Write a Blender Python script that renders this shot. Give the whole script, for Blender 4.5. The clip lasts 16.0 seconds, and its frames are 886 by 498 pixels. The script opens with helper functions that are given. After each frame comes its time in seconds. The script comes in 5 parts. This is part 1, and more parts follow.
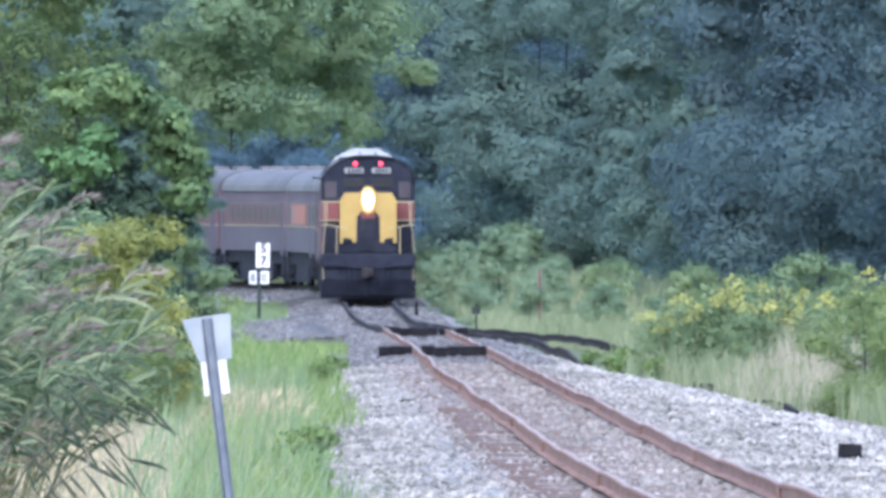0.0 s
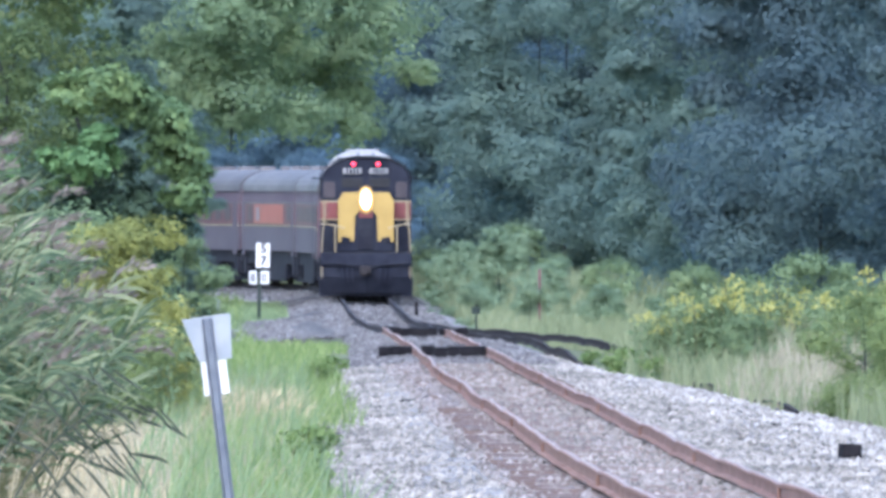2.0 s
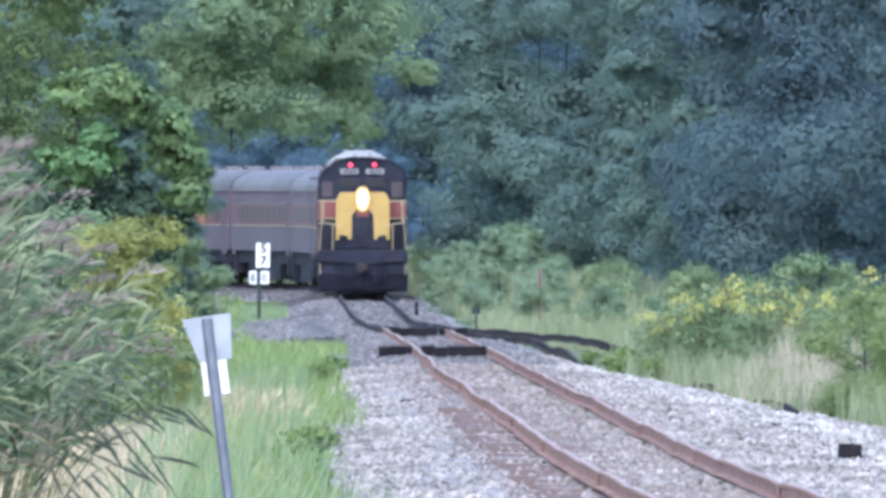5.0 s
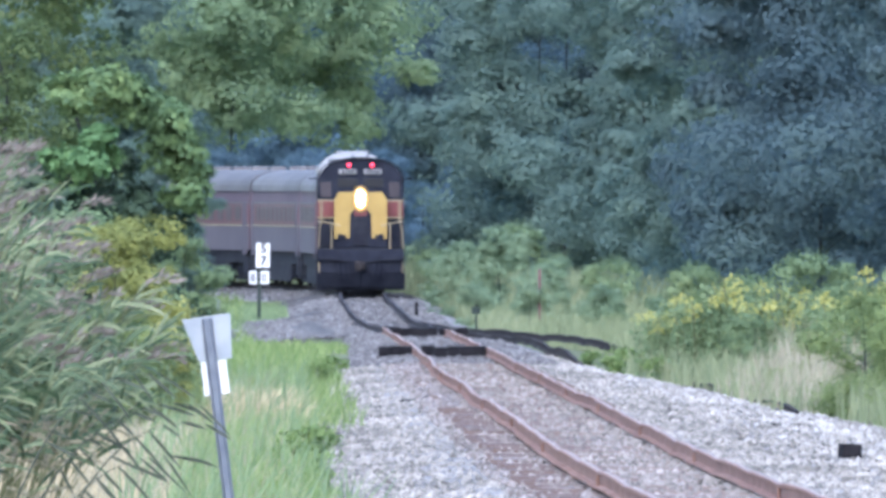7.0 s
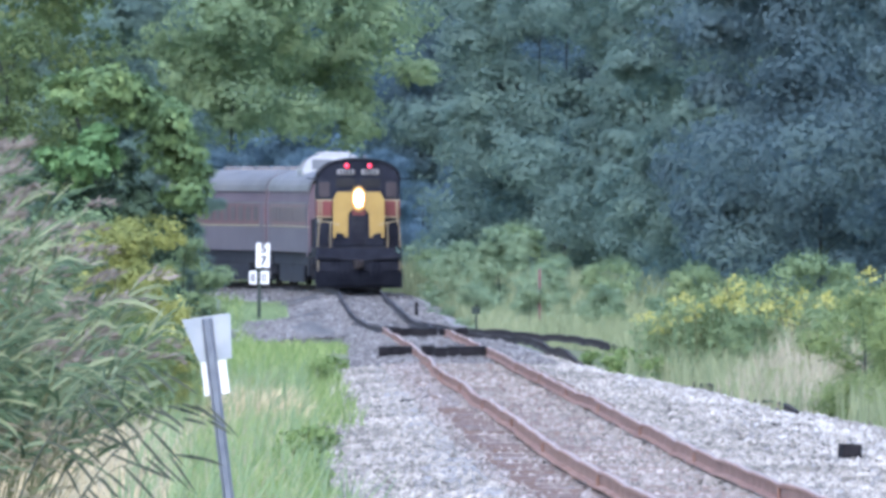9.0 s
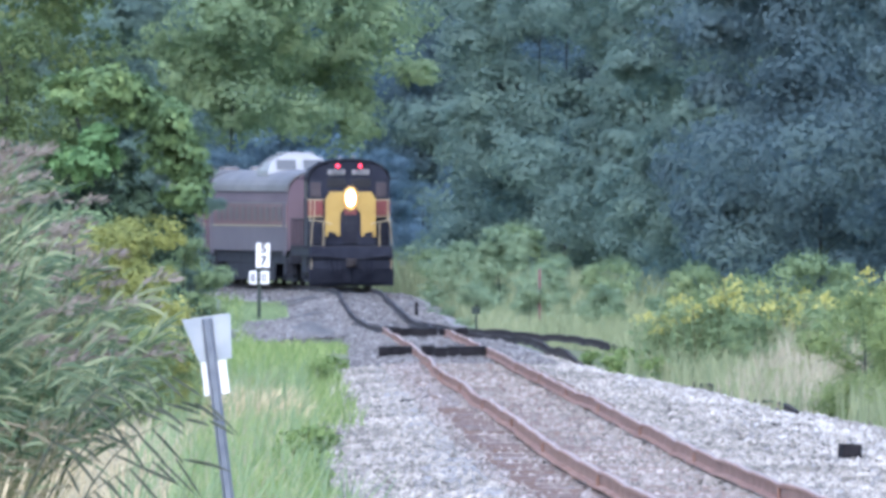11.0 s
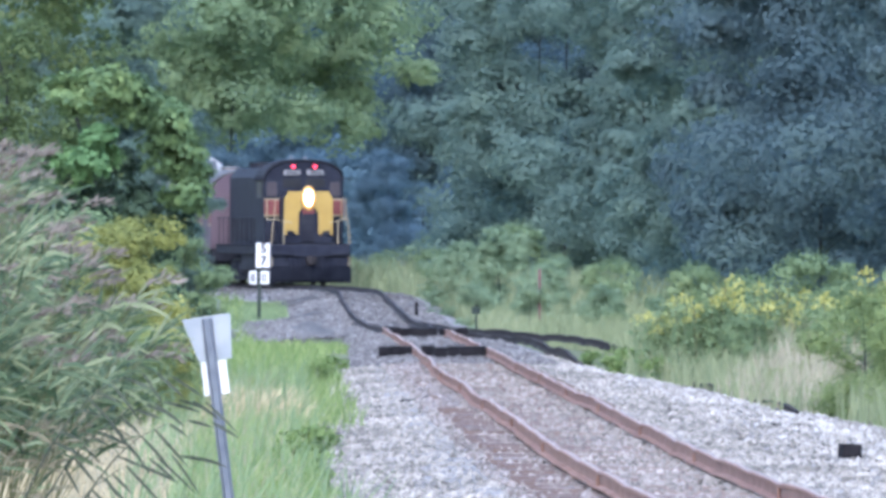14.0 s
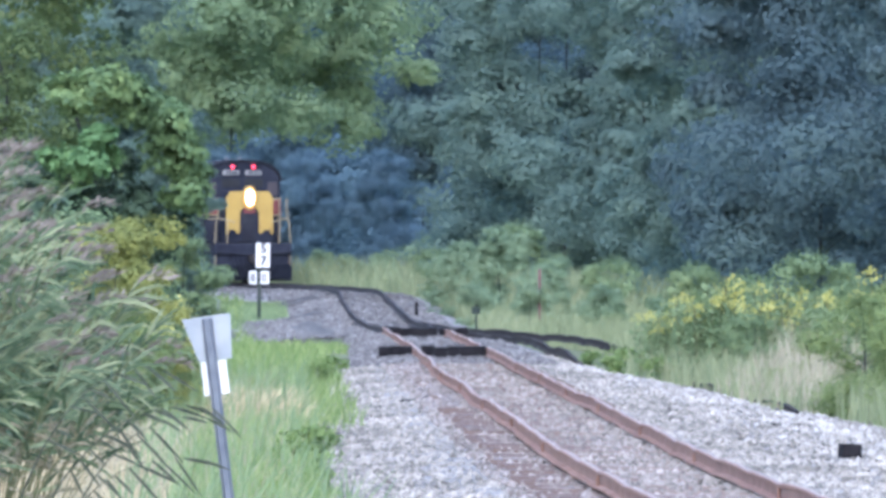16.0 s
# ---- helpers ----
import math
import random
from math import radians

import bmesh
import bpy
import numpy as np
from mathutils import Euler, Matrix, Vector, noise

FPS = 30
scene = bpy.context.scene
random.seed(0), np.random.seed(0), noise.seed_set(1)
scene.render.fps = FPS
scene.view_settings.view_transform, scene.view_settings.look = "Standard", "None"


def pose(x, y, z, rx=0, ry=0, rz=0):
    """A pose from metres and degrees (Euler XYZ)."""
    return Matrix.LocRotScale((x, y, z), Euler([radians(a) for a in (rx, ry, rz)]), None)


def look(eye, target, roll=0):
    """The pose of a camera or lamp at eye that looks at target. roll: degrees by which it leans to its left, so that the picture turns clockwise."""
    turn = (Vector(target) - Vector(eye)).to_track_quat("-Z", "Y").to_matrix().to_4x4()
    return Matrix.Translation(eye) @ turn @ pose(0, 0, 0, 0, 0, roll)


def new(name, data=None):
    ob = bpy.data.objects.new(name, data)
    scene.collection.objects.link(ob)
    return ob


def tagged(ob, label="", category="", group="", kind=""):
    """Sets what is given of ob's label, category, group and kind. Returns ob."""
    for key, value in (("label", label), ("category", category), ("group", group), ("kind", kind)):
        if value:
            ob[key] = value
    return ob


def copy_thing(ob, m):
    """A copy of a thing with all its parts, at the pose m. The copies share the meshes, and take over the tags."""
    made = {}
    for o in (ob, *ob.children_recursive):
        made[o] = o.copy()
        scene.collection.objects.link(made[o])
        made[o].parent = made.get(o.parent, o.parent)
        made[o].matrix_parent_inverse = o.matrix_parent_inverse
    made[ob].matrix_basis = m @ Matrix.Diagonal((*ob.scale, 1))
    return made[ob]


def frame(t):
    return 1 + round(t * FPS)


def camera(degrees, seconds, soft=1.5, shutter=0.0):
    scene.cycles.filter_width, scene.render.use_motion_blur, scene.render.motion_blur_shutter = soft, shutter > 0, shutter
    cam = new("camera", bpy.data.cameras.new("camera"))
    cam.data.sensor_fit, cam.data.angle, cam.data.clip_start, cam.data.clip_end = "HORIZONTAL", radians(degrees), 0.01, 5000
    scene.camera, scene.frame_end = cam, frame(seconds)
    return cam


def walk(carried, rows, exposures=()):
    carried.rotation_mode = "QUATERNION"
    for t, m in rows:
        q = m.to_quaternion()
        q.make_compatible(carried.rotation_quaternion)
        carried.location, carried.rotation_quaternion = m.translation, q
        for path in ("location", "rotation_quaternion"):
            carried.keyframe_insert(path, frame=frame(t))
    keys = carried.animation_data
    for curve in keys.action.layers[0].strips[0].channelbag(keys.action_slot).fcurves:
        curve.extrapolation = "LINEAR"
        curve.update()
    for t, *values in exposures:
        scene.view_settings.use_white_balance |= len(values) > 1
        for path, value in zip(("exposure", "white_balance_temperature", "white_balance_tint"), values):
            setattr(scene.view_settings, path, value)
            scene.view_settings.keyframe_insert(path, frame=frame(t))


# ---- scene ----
# ---- camera: fixed on a stand, very long lens ----
cam = camera(2.191, 16.0, soft=3.7)
EYE = (0.0, 0.0, 2.2)
STAND = look(EYE, (0.0, 1000.0, 1.907))
walk(cam, [(0.0, STAND), (16.0, STAND)], [(0.0, 1.74, 5620, 17), (16.0, 1.74, 5620, 17)])

# ---- world and sun: bright overcast ----
world = bpy.data.worlds.new("sky")
scene.world = world
world.use_nodes = True
wn = world.node_tree
sky = wn.nodes.new("ShaderNodeTexSky")
sky.sky_type = "NISHITA"
sky.sun_disc = False
sky.sun_elevation = radians(41)
sky.sun_rotation = radians(188)
sky.air_density = 1.2
sky.dust_density = 1.5
wn.links.new(sky.outputs[0], wn.nodes["Background"].inputs[0])
wn.nodes["Background"].inputs[1].default_value = 0.15
sun_data = bpy.data.lights.new("sun", "SUN")
sun_data.energy = 1.5
sun_data.angle = radians(70)
sun_data.color = (1.0, 0.98, 0.95)
sun = new("sun", sun_data)
sun.matrix_world = look((-10, -57, 50), (0, 0, 0))


# ---- materials ----
def nodes_of(name):
    m = bpy.data.materials.new(name)
    m.use_nodes = True
    nt = m.node_tree
    return m, nt, nt.nodes["Principled BSDF"]


def ramp_between(nt, a, b, fac):
    mix = nt.nodes.new("ShaderNodeMix")
    mix.data_type = "RGBA"
    mix.inputs[6].default_value = (*a, 1)
    mix.inputs[7].default_value = (*b, 1)
    nt.links.new(fac, mix.inputs[0])
    return mix


def surface(name, a, b, rough=0.7, metal=0.0, scale=6.0, fine=60.0, bump=0.2, spec=0.5, third=None, coat=0.0, stretch=(1, 1, 1)):
    """Two colours mixed by broad noise, fine grain on top, relief from the grain."""
    m, nt, bs = nodes_of(name)
    tc = nt.nodes.new("ShaderNodeTexCoord")
    mp = nt.nodes.new("ShaderNodeMapping")
    mp.inputs["Scale"].default_value = stretch
    nt.links.new(tc.outputs["Object"], mp.inputs[0])
    n1 = nt.nodes.new("ShaderNodeTexNoise")
    n1.inputs["Scale"].default_value = scale
    n1.inputs["Detail"].default_value = 5
    n2 = nt.nodes.new("ShaderNodeTexNoise")
    n2.inputs["Scale"].default_value = fine
    n2.inputs["Detail"].default_value = 4
    for n in (n1, n2):
        nt.links.new(mp.outputs[0], n.inputs["Vector"])
    cr = nt.nodes.new("ShaderNodeValToRGB")
    cr.color_ramp.elements[0].position, cr.color_ramp.elements[1].position = 0.35, 0.65
    nt.links.new(n1.outputs[0], cr.inputs[0])
    mix = ramp_between(nt, a, b, cr.outputs[0])
    if third:
        cr2 = nt.nodes.new("ShaderNodeValToRGB")
        cr2.color_ramp.elements[0].position, cr2.color_ramp.elements[1].position = 0.52, 0.66
        nt.links.new(n2.outputs[0], cr2.inputs[0])
        m2 = ramp_between(nt, a, third, cr2.outputs[0])
        nt.links.new(mix.outputs[2], m2.inputs[6])
        mix = m2
    nt.links.new(mix.outputs[2], bs.inputs["Base Color"])
    bs.inputs["Roughness"].default_value = rough
    bs.inputs["Metallic"].default_value = metal
    bs.inputs["Specular IOR Level"].default_value = spec
    bs.inputs["Coat Weight"].default_value = coat
    if bump:
        bp = nt.nodes.new("ShaderNodeBump")
        bp.inputs["Strength"].default_value = bump
        bp.inputs["Distance"].default_value = 0.02
        nt.links.new(n2.outputs[0], bp.inputs["Height"])
        nt.links.new(bp.outputs[0], bs.inputs["Normal"])
    return m


def foliage(name, stops, rough=0.55, glow=0.35, patch=0.55, spread=0.5, shine=0.3):
    """Leaves: each island takes its own shade between the stops, broad patches shift it, light passes through."""
    m, nt, bs = nodes_of(name)
    ge = nt.nodes.new("ShaderNodeNewGeometry")
    tc = nt.nodes.new("ShaderNodeTexCoord")
    no = nt.nodes.new("ShaderNodeTexNoise")
    no.inputs["Scale"].default_value = patch
    no.inputs["Detail"].default_value = 3
    nt.links.new(tc.outputs["Object"], no.inputs["Vector"])
    add = nt.nodes.new("ShaderNodeMath")
    add.operation = "MULTIPLY_ADD"
    add.inputs[1].default_value = spread
    nt.links.new(ge.outputs["Random Per Island"], add.inputs[0])
    sc = nt.nodes.new("ShaderNodeMath")
    sc.operation = "MULTIPLY_ADD"
    sc.inputs[1].default_value = 2.1 - spread
    sc.inputs[2].default_value = -0.55 - (0.5 - spread) * 0.05
    nt.links.new(no.outputs[0], sc.inputs[0])
    nt.links.new(sc.outputs[0], add.inputs[2])
    cr = nt.nodes.new("ShaderNodeValToRGB")
    els = cr.color_ramp.elements
    els[0].color, els[1].color = (*stops[0], 1), (*stops[-1], 1)
    for i, c in enumerate(stops[1:-1]):
        els.new((i + 1) / (len(stops) - 1)).color = (*c, 1)
    nt.links.new(add.outputs[0], cr.inputs[0])
    nt.links.new(cr.outputs[0], bs.inputs["Base Color"])
    bs.inputs["Roughness"].default_value = rough
    bs.inputs["Specular IOR Level"].default_value = shine
    tr = nt.nodes.new("ShaderNodeBsdfTranslucent")
    nt.links.new(cr.outputs[0], tr.inputs[0])
    mx = nt.nodes.new("ShaderNodeMixShader")
    mx.inputs[0].default_value = glow
    nt.links.new(bs.outputs[0], mx.inputs[1])
    nt.links.new(tr.outputs[0], mx.inputs[2])
    nt.links.new(mx.outputs[0], nt.nodes["Material Output"].inputs[0])
    return m


def stones(name, stops, rough=0.9):
    m, nt, bs = nodes_of(name)
    ge = nt.nodes.new("ShaderNodeNewGeometry")
    cr = nt.nodes.new("ShaderNodeValToRGB")
    els = cr.color_ramp.elements
    els[0].color, els[1].color = (*stops[0], 1), (*stops[-1], 1)
    for i, c in enumerate(stops[1:-1]):
        els.new((i + 1) / (len(stops) - 1)).color = (*c, 1)
    nt.links.new(ge.outputs["Random Per Island"], cr.inputs[0])
    tc = nt.nodes.new("ShaderNodeTexCoord")
    no = nt.nodes.new("ShaderNodeTexNoise")
    no.inputs["Scale"].default_value = 40
    nt.links.new(tc.outputs["Object"], no.inputs["Vector"])
    mx = nt.nodes.new("ShaderNodeMix")
    mx.data_type, mx.blend_type = "RGBA", "OVERLAY"
    mx.inputs[0].default_value = 0.4
    nt.links.new(cr.outputs[0], mx.inputs[6])
    nt.links.new(no.outputs[0], mx.inputs[7])
    broad = nt.nodes.new("ShaderNodeTexNoise")
    broad.inputs["Scale"].default_value = 0.9
    broad.inputs["Detail"].default_value = 4
    stretch = nt.nodes.new("ShaderNodeMapping")
    stretch.inputs["Scale"].default_value = (1.0, 0.12, 1.0)
    nt.links.new(tc.outputs["Object"], stretch.inputs[0])
    nt.links.new(stretch.outputs[0], broad.inputs["Vector"])
    patch = nt.nodes.new("ShaderNodeMix")
    patch.data_type, patch.blend_type = "RGBA", "OVERLAY"
    patch.inputs[0].default_value = 0.85
    nt.links.new(mx.outputs[2], patch.inputs[6])
    nt.links.new(broad.outputs[0], patch.inputs[7])
    nt.links.new(patch.outputs[2], bs.inputs["Base Color"])
    bs.inputs["Roughness"].default_value = rough
    return m


def glowing(name, colour, strength, base=(0.2, 0.02, 0.02)):
    m, nt, bs = nodes_of(name)
    bs.inputs["Base Color"].default_value = (*base, 1)
    bs.inputs["Roughness"].default_value = 0.2
    bs.inputs["Emission Color"].default_value = (*colour, 1)
    bs.inputs["Emission Strength"].default_value = strength
    return m


def glass(name, tint, rough=0.08):
    m, nt, bs = nodes_of(name)
    bs.inputs["Base Color"].default_value = (*tint, 1)
    bs.inputs["Roughness"].default_value = rough
    bs.inputs["Specular IOR Level"].default_value = 0.5
    return m


M_EARTH = surface("grassy_earth", (0.075, 0.105, 0.034), (0.120, 0.112, 0.056), 0.95, scale=0.35, fine=9, bump=0.6, third=(0.053, 0.098, 0.030))
M_GRAVEL = surface("grey_gravel", (0.139, 0.132, 0.125), (0.230, 0.225, 0.217), 0.95, scale=0.5, fine=16, bump=1.0, third=(0.092, 0.082, 0.076))
M_DIRTY = surface("brown_dirt", (0.120, 0.098, 0.088), (0.170, 0.146, 0.134), 0.95, scale=1.5, fine=26, bump=0.8, third=(0.210, 0.190, 0.180))
M_ROAD = surface("trodden_dirt_road", (0.025, 0.022, 0.022), (0.066, 0.059, 0.055), 0.95, scale=1.4, fine=7, bump=0.6, third=(0.104, 0.095, 0.090), stretch=(0.35, 0.12, 1))
M_STONE = stones("ballast_grey", [(0.081, 0.075, 0.066), (0.161, 0.151, 0.135), (0.214, 0.200, 0.178), (0.290, 0.274, 0.244)])
M_STONE_DIRTY = stones("ballast_brown", [(0.095, 0.080, 0.072), (0.180, 0.158, 0.146), (0.270, 0.248, 0.236)])
M_STONE_CRIB = stones("ballast_dusty_grey", [(0.084, 0.076, 0.067), (0.150, 0.137, 0.123), (0.201, 0.183, 0.166), (0.250, 0.231, 0.210)])
M_STONE_WHITE = stones("ballast_white", [(0.186, 0.179, 0.169), (0.263, 0.255, 0.243), (0.348, 0.340, 0.324)])
M_STONE_FAR = stones("ballast_far_grey", [(0.054, 0.052, 0.053), (0.101, 0.098, 0.099), (0.144, 0.141, 0.143)])
M_RAIL = surface("rusty_steel", (0.173, 0.098, 0.075), (0.270, 0.167, 0.131), 0.85, scale=3, fine=50, bump=0.3, spec=0.2)
# siding rust, darkened so the colour holds the rails' shadow too
M_RAIL_OLD = surface("shaded_rusty_steel", (0.018, 0.015, 0.016), (0.038, 0.030, 0.028), 0.9, scale=3, fine=50, bump=0.3, spec=0.15)
# darker steel for the rails from the turnout onwards
M_RAIL_FAR = surface("dark_rail_steel", (0.022, 0.020, 0.024), (0.045, 0.039, 0.042), 0.8, metal=0.1, scale=3, fine=50, bump=0.3, spec=0.2)
M_RAILTOP = surface("worn_steel", (0.20, 0.155, 0.14), (0.29, 0.235, 0.21), 0.7, scale=2, fine=70, bump=0.05, spec=0.25)
M_TIE = surface("weathered_tie", (0.085, 0.060, 0.052), (0.165, 0.125, 0.108), 0.95, scale=4, fine=40, bump=0.8, stretch=(0.2, 1, 1))
M_TIMBER = surface("black_timber", (0.006, 0.006, 0.008), (0.016, 0.015, 0.017), 0.95, scale=4, fine=40, bump=0.7, spec=0.1)
M_BARK = surface("bark", (0.022, 0.026, 0.027), (0.042, 0.046, 0.046), 0.95, scale=3, fine=18, bump=1.0, spec=0.1, stretch=(1, 1, 0.25))
M_LEAF_NEAR = foliage("near_leaf", [(0.057, 0.092, 0.040), (0.081, 0.124, 0.049), (0.112, 0.151, 0.058), (0.150, 0.178, 0.070)], 0.6, 0.4, 0.5, 0.4, 0.2)
# shade under the vine arch is put into this darker leaf colour
M_LEAF_SHADE = foliage("shade_dark_leaf", [(0.030, 0.056, 0.040), (0.048, 0.082, 0.054), (0.072, 0.112, 0.068)], 0.6, 0.3, 0.8, 0.4, 0.2)
M_LEAF_BRIGHT = foliage("bright_leaf", [(0.060, 0.127, 0.054), (0.120, 0.219, 0.090), (0.193, 0.299, 0.126)], 0.6, 0.35, 0.6, 0.4, 0.2)
M_LEAF_MID = foliage("mid_leaf", [(0.202, 0.286, 0.175), (0.259, 0.350, 0.201), (0.332, 0.415, 0.218)], 0.65, 0.62, 0.25, 0.28, 0.15)
# distance haze is mixed into the teal and far leaf colours
M_LEAF_TEAL = foliage("hazed_teal_leaf", [(0.125, 0.187, 0.168), (0.154, 0.225, 0.194), (0.196, 0.268, 0.202)], 0.7, 0.62, 0.24, 0.22, 0.12)
M_LEAF_FAR = foliage("hazed_far_leaf", [(0.079, 0.123, 0.140), (0.102, 0.153, 0.170), (0.121, 0.178, 0.180), (0.146, 0.201, 0.183)], 0.7, 0.62, 0.16, 0.2, 0.12)
# the farthest leaves carry the strongest haze blue in their colour
M_LEAF_DEEP = foliage("hazed_deep_leaf", [(0.114, 0.184, 0.238), (0.137, 0.216, 0.273), (0.159, 0.240, 0.284)], 0.7, 0.62, 0.2, 0.2, 0.12)
M_BUSH = foliage("bush_leaf", [(0.107, 0.161, 0.085), (0.177, 0.245, 0.128), (0.270, 0.322, 0.158)], 0.65, 0.42, 0.5, 0.4, 0.15)
M_GRASS = foliage("green_grass", [(0.066, 0.119, 0.037), (0.126, 0.196, 0.062), (0.207, 0.268, 0.098), (0.333, 0.345, 0.172)], 0.65, 0.4, 0.7, 0.3)
M_VINE = foliage("vine_leaf", [(0.060, 0.105, 0.053), (0.106, 0.172, 0.077), (0.158, 0.232, 0.094), (0.233, 0.303, 0.115)], 0.6, 0.4, 0.9, 0.35, 0.2)
M_BANK = foliage("bank_grass_blade", [(0.117, 0.154, 0.084), (0.189, 0.224, 0.118), (0.280, 0.290, 0.168)], 0.7, 0.4, 0.3, 0.4)
M_BUSH_LIGHT = foliage("light_bush_leaf", [(0.110, 0.158, 0.067), (0.174, 0.230, 0.093), (0.254, 0.301, 0.123)], 0.65, 0.42, 0.5, 0.4, 0.15)
M_BUSH_PALE = foliage("pale_bush_leaf", [(0.130, 0.196, 0.123), (0.194, 0.269, 0.165), (0.285, 0.355, 0.212)], 0.65, 0.4, 0.5, 0.4, 0.15)
M_BUSH_YELLOW = foliage("yellowing_leaf", [(0.133, 0.165, 0.061), (0.226, 0.248, 0.080), (0.339, 0.341, 0.103)], 0.65, 0.42, 0.9, 0.45, 0.15)
M_GRASS_DRY = foliage("dry_grass", [(0.213, 0.194, 0.131), (0.300, 0.275, 0.194), (0.388, 0.356, 0.263)], 0.75, 0.35, 1.0, 0.6)
M_STRAW = foliage("straw", [(0.321, 0.251, 0.141), (0.446, 0.364, 0.223), (0.553, 0.477, 0.314)], 0.7)
M_REED = foliage("reed_leaf", [(0.029, 0.054, 0.025), (0.060, 0.097, 0.046), (0.103, 0.144, 0.070), (0.221, 0.251, 0.133)], 0.5, 0.35, 1.2, 0.95)
# bent reeds get their backlit darkness from this colour
M_REED_BACKLIT = foliage("backlit_reed_leaf", [(0.028, 0.036, 0.026), (0.050, 0.061, 0.042), (0.079, 0.089, 0.057)], 0.6, 0.3, 1.2, 0.6)
M_DEAD = foliage("dead_reed_leaf", [(0.150, 0.132, 0.085), (0.260, 0.228, 0.150), (0.370, 0.330, 0.225)], 0.75, 0.45, 1.0, 0.6)
M_REED_STEM = foliage("reed_stem", [(0.094, 0.101, 0.047), (0.172, 0.164, 0.078)], 0.6)
M_PLUME = foliage("reed_plume", [(0.120, 0.100, 0.084), (0.190, 0.162, 0.138), (0.290, 0.255, 0.220)], 0.8, 0.35, 1.0, 0.6)
M_GOLD = foliage("goldenrod_flower", [(0.270, 0.275, 0.080), (0.370, 0.370, 0.110), (0.480, 0.475, 0.190)], 0.8, 0.35, 1.0, 0.6)
# both blacks lean blue, with the haze over the train mixed in
M_BLACK = surface("hazed_black_paint", (0.011, 0.013, 0.022), (0.020, 0.023, 0.035), 0.65, scale=2, fine=40, bump=0.05, spec=0.08)
M_BLACK_DIRTY = surface("hazed_sooty_black", (0.011, 0.012, 0.019), (0.024, 0.026, 0.033), 0.85, scale=2.5, fine=30, bump=0.3, spec=0.15)
M_YELLOW = surface("yellow_paint", (0.234, 0.155, 0.032), (0.273, 0.184, 0.041), 0.4, scale=2, fine=50, bump=0.03)
M_RED = surface("red_paint", (0.090, 0.014, 0.016), (0.120, 0.021, 0.022), 0.55, scale=2, fine=40, bump=0.03)
M_CREAM = surface("cream_paint", (0.198, 0.160, 0.094), (0.242, 0.204, 0.132), 0.5, scale=3, fine=40, bump=0.03)
M_COACH = surface("purplish_grey_paint", (0.072, 0.051, 0.066), (0.097, 0.072, 0.086), 0.75, scale=0.35, fine=10, bump=0.05, spec=0.25, stretch=(1, 0.5, 1))
M_COACH_LOW = surface("dull_grey_paint", (0.074, 0.065, 0.080), (0.098, 0.087, 0.102), 0.75, scale=0.35, fine=10, bump=0.05, spec=0.25, stretch=(1, 0.5, 1))
M_MAROON = surface("faded_maroon_paint", (0.082, 0.030, 0.039), (0.111, 0.042, 0.046), 0.6, scale=1, fine=20, bump=0.05)
M_ORANGE = surface("bright_orange_red_paint", (0.245, 0.043, 0.032), (0.288, 0.061, 0.043), 0.45, scale=1, fine=20, bump=0.03)
M_ROOF = surface("dusty_grey_roof", (0.068, 0.067, 0.071), (0.129, 0.126, 0.129), 0.7, scale=0.7, fine=12, bump=0.1, stretch=(1, 0.3, 1))
M_SILVER = surface("pale_aluminium", (0.168, 0.178, 0.187), (0.218, 0.228, 0.240), 0.5, metal=0.1, scale=2, fine=30, bump=0.03)
M_WINDOW = surface("dark_glass", (0.006, 0.007, 0.010), (0.010, 0.011, 0.015), 0.5, scale=3, fine=20, bump=0.0, spec=0.25)
# pane colour raised to hold the haze that dims the coach windows
M_HAZED_PANE = surface("hazed_pane_glass", (0.030, 0.026, 0.032), (0.046, 0.038, 0.046), 0.5, scale=1.5, fine=12, bump=0.0, spec=0.25)
M_DOMEGLASS = glass("pale_glass", (0.035, 0.042, 0.05), 0.3)
M_BOARD = surface("lit_grey_board", (0.146, 0.152, 0.163), (0.185, 0.191, 0.203), 0.5, scale=5, fine=40, bump=0.02)
M_STEEL = surface("galvanised_steel", (0.085, 0.100, 0.128), (0.140, 0.158, 0.188), 0.6, metal=0.3, scale=5, fine=60, bump=0.1)
M_SIGNBACK = surface("dull_aluminium", (0.190, 0.215, 0.240), (0.250, 0.275, 0.300), 0.7, metal=0.0, scale=4, fine=50, bump=0.05)
M_WHITE = surface("white_sign_paint", (0.477, 0.490, 0.503), (0.529, 0.535, 0.542), 0.5, scale=5, fine=60, bump=0.02)
M_DARKPOST = surface("dark_green_steel", (0.014, 0.024, 0.022), (0.026, 0.036, 0.032), 0.8, scale=5, fine=60, bump=0.1, spec=0.15)
M_LAMP = glowing("headlight_beam", (1.0, 0.86, 0.66), 7.0, (0.9, 0.85, 0.7))
M_HALO = glowing("headlight_halo_glow", (1.0, 0.34, 0.08), 1.3, (0.6, 0.4, 0.2))
M_MARKER = glowing("red_marker_glow", (1.0, 0.05, 0.10), 1.1)
M_WHEEL = surface("wheel_steel", (0.020, 0.018, 0.020), (0.036, 0.032, 0.033), 0.7, metal=0.2, scale=5, fine=40, bump=0.1, spec=0.2)


# ---- mesh helpers ----
def mesh_object(name, bm, material, smooth=False):
    me = bpy.data.meshes.new(name)
    bm.to_mesh(me)
    bm.free()
    me.materials.append(material)
    if smooth:
        me.polygons.foreach_set("use_smooth", [True] * len(me.polygons))
    return new(name, me)


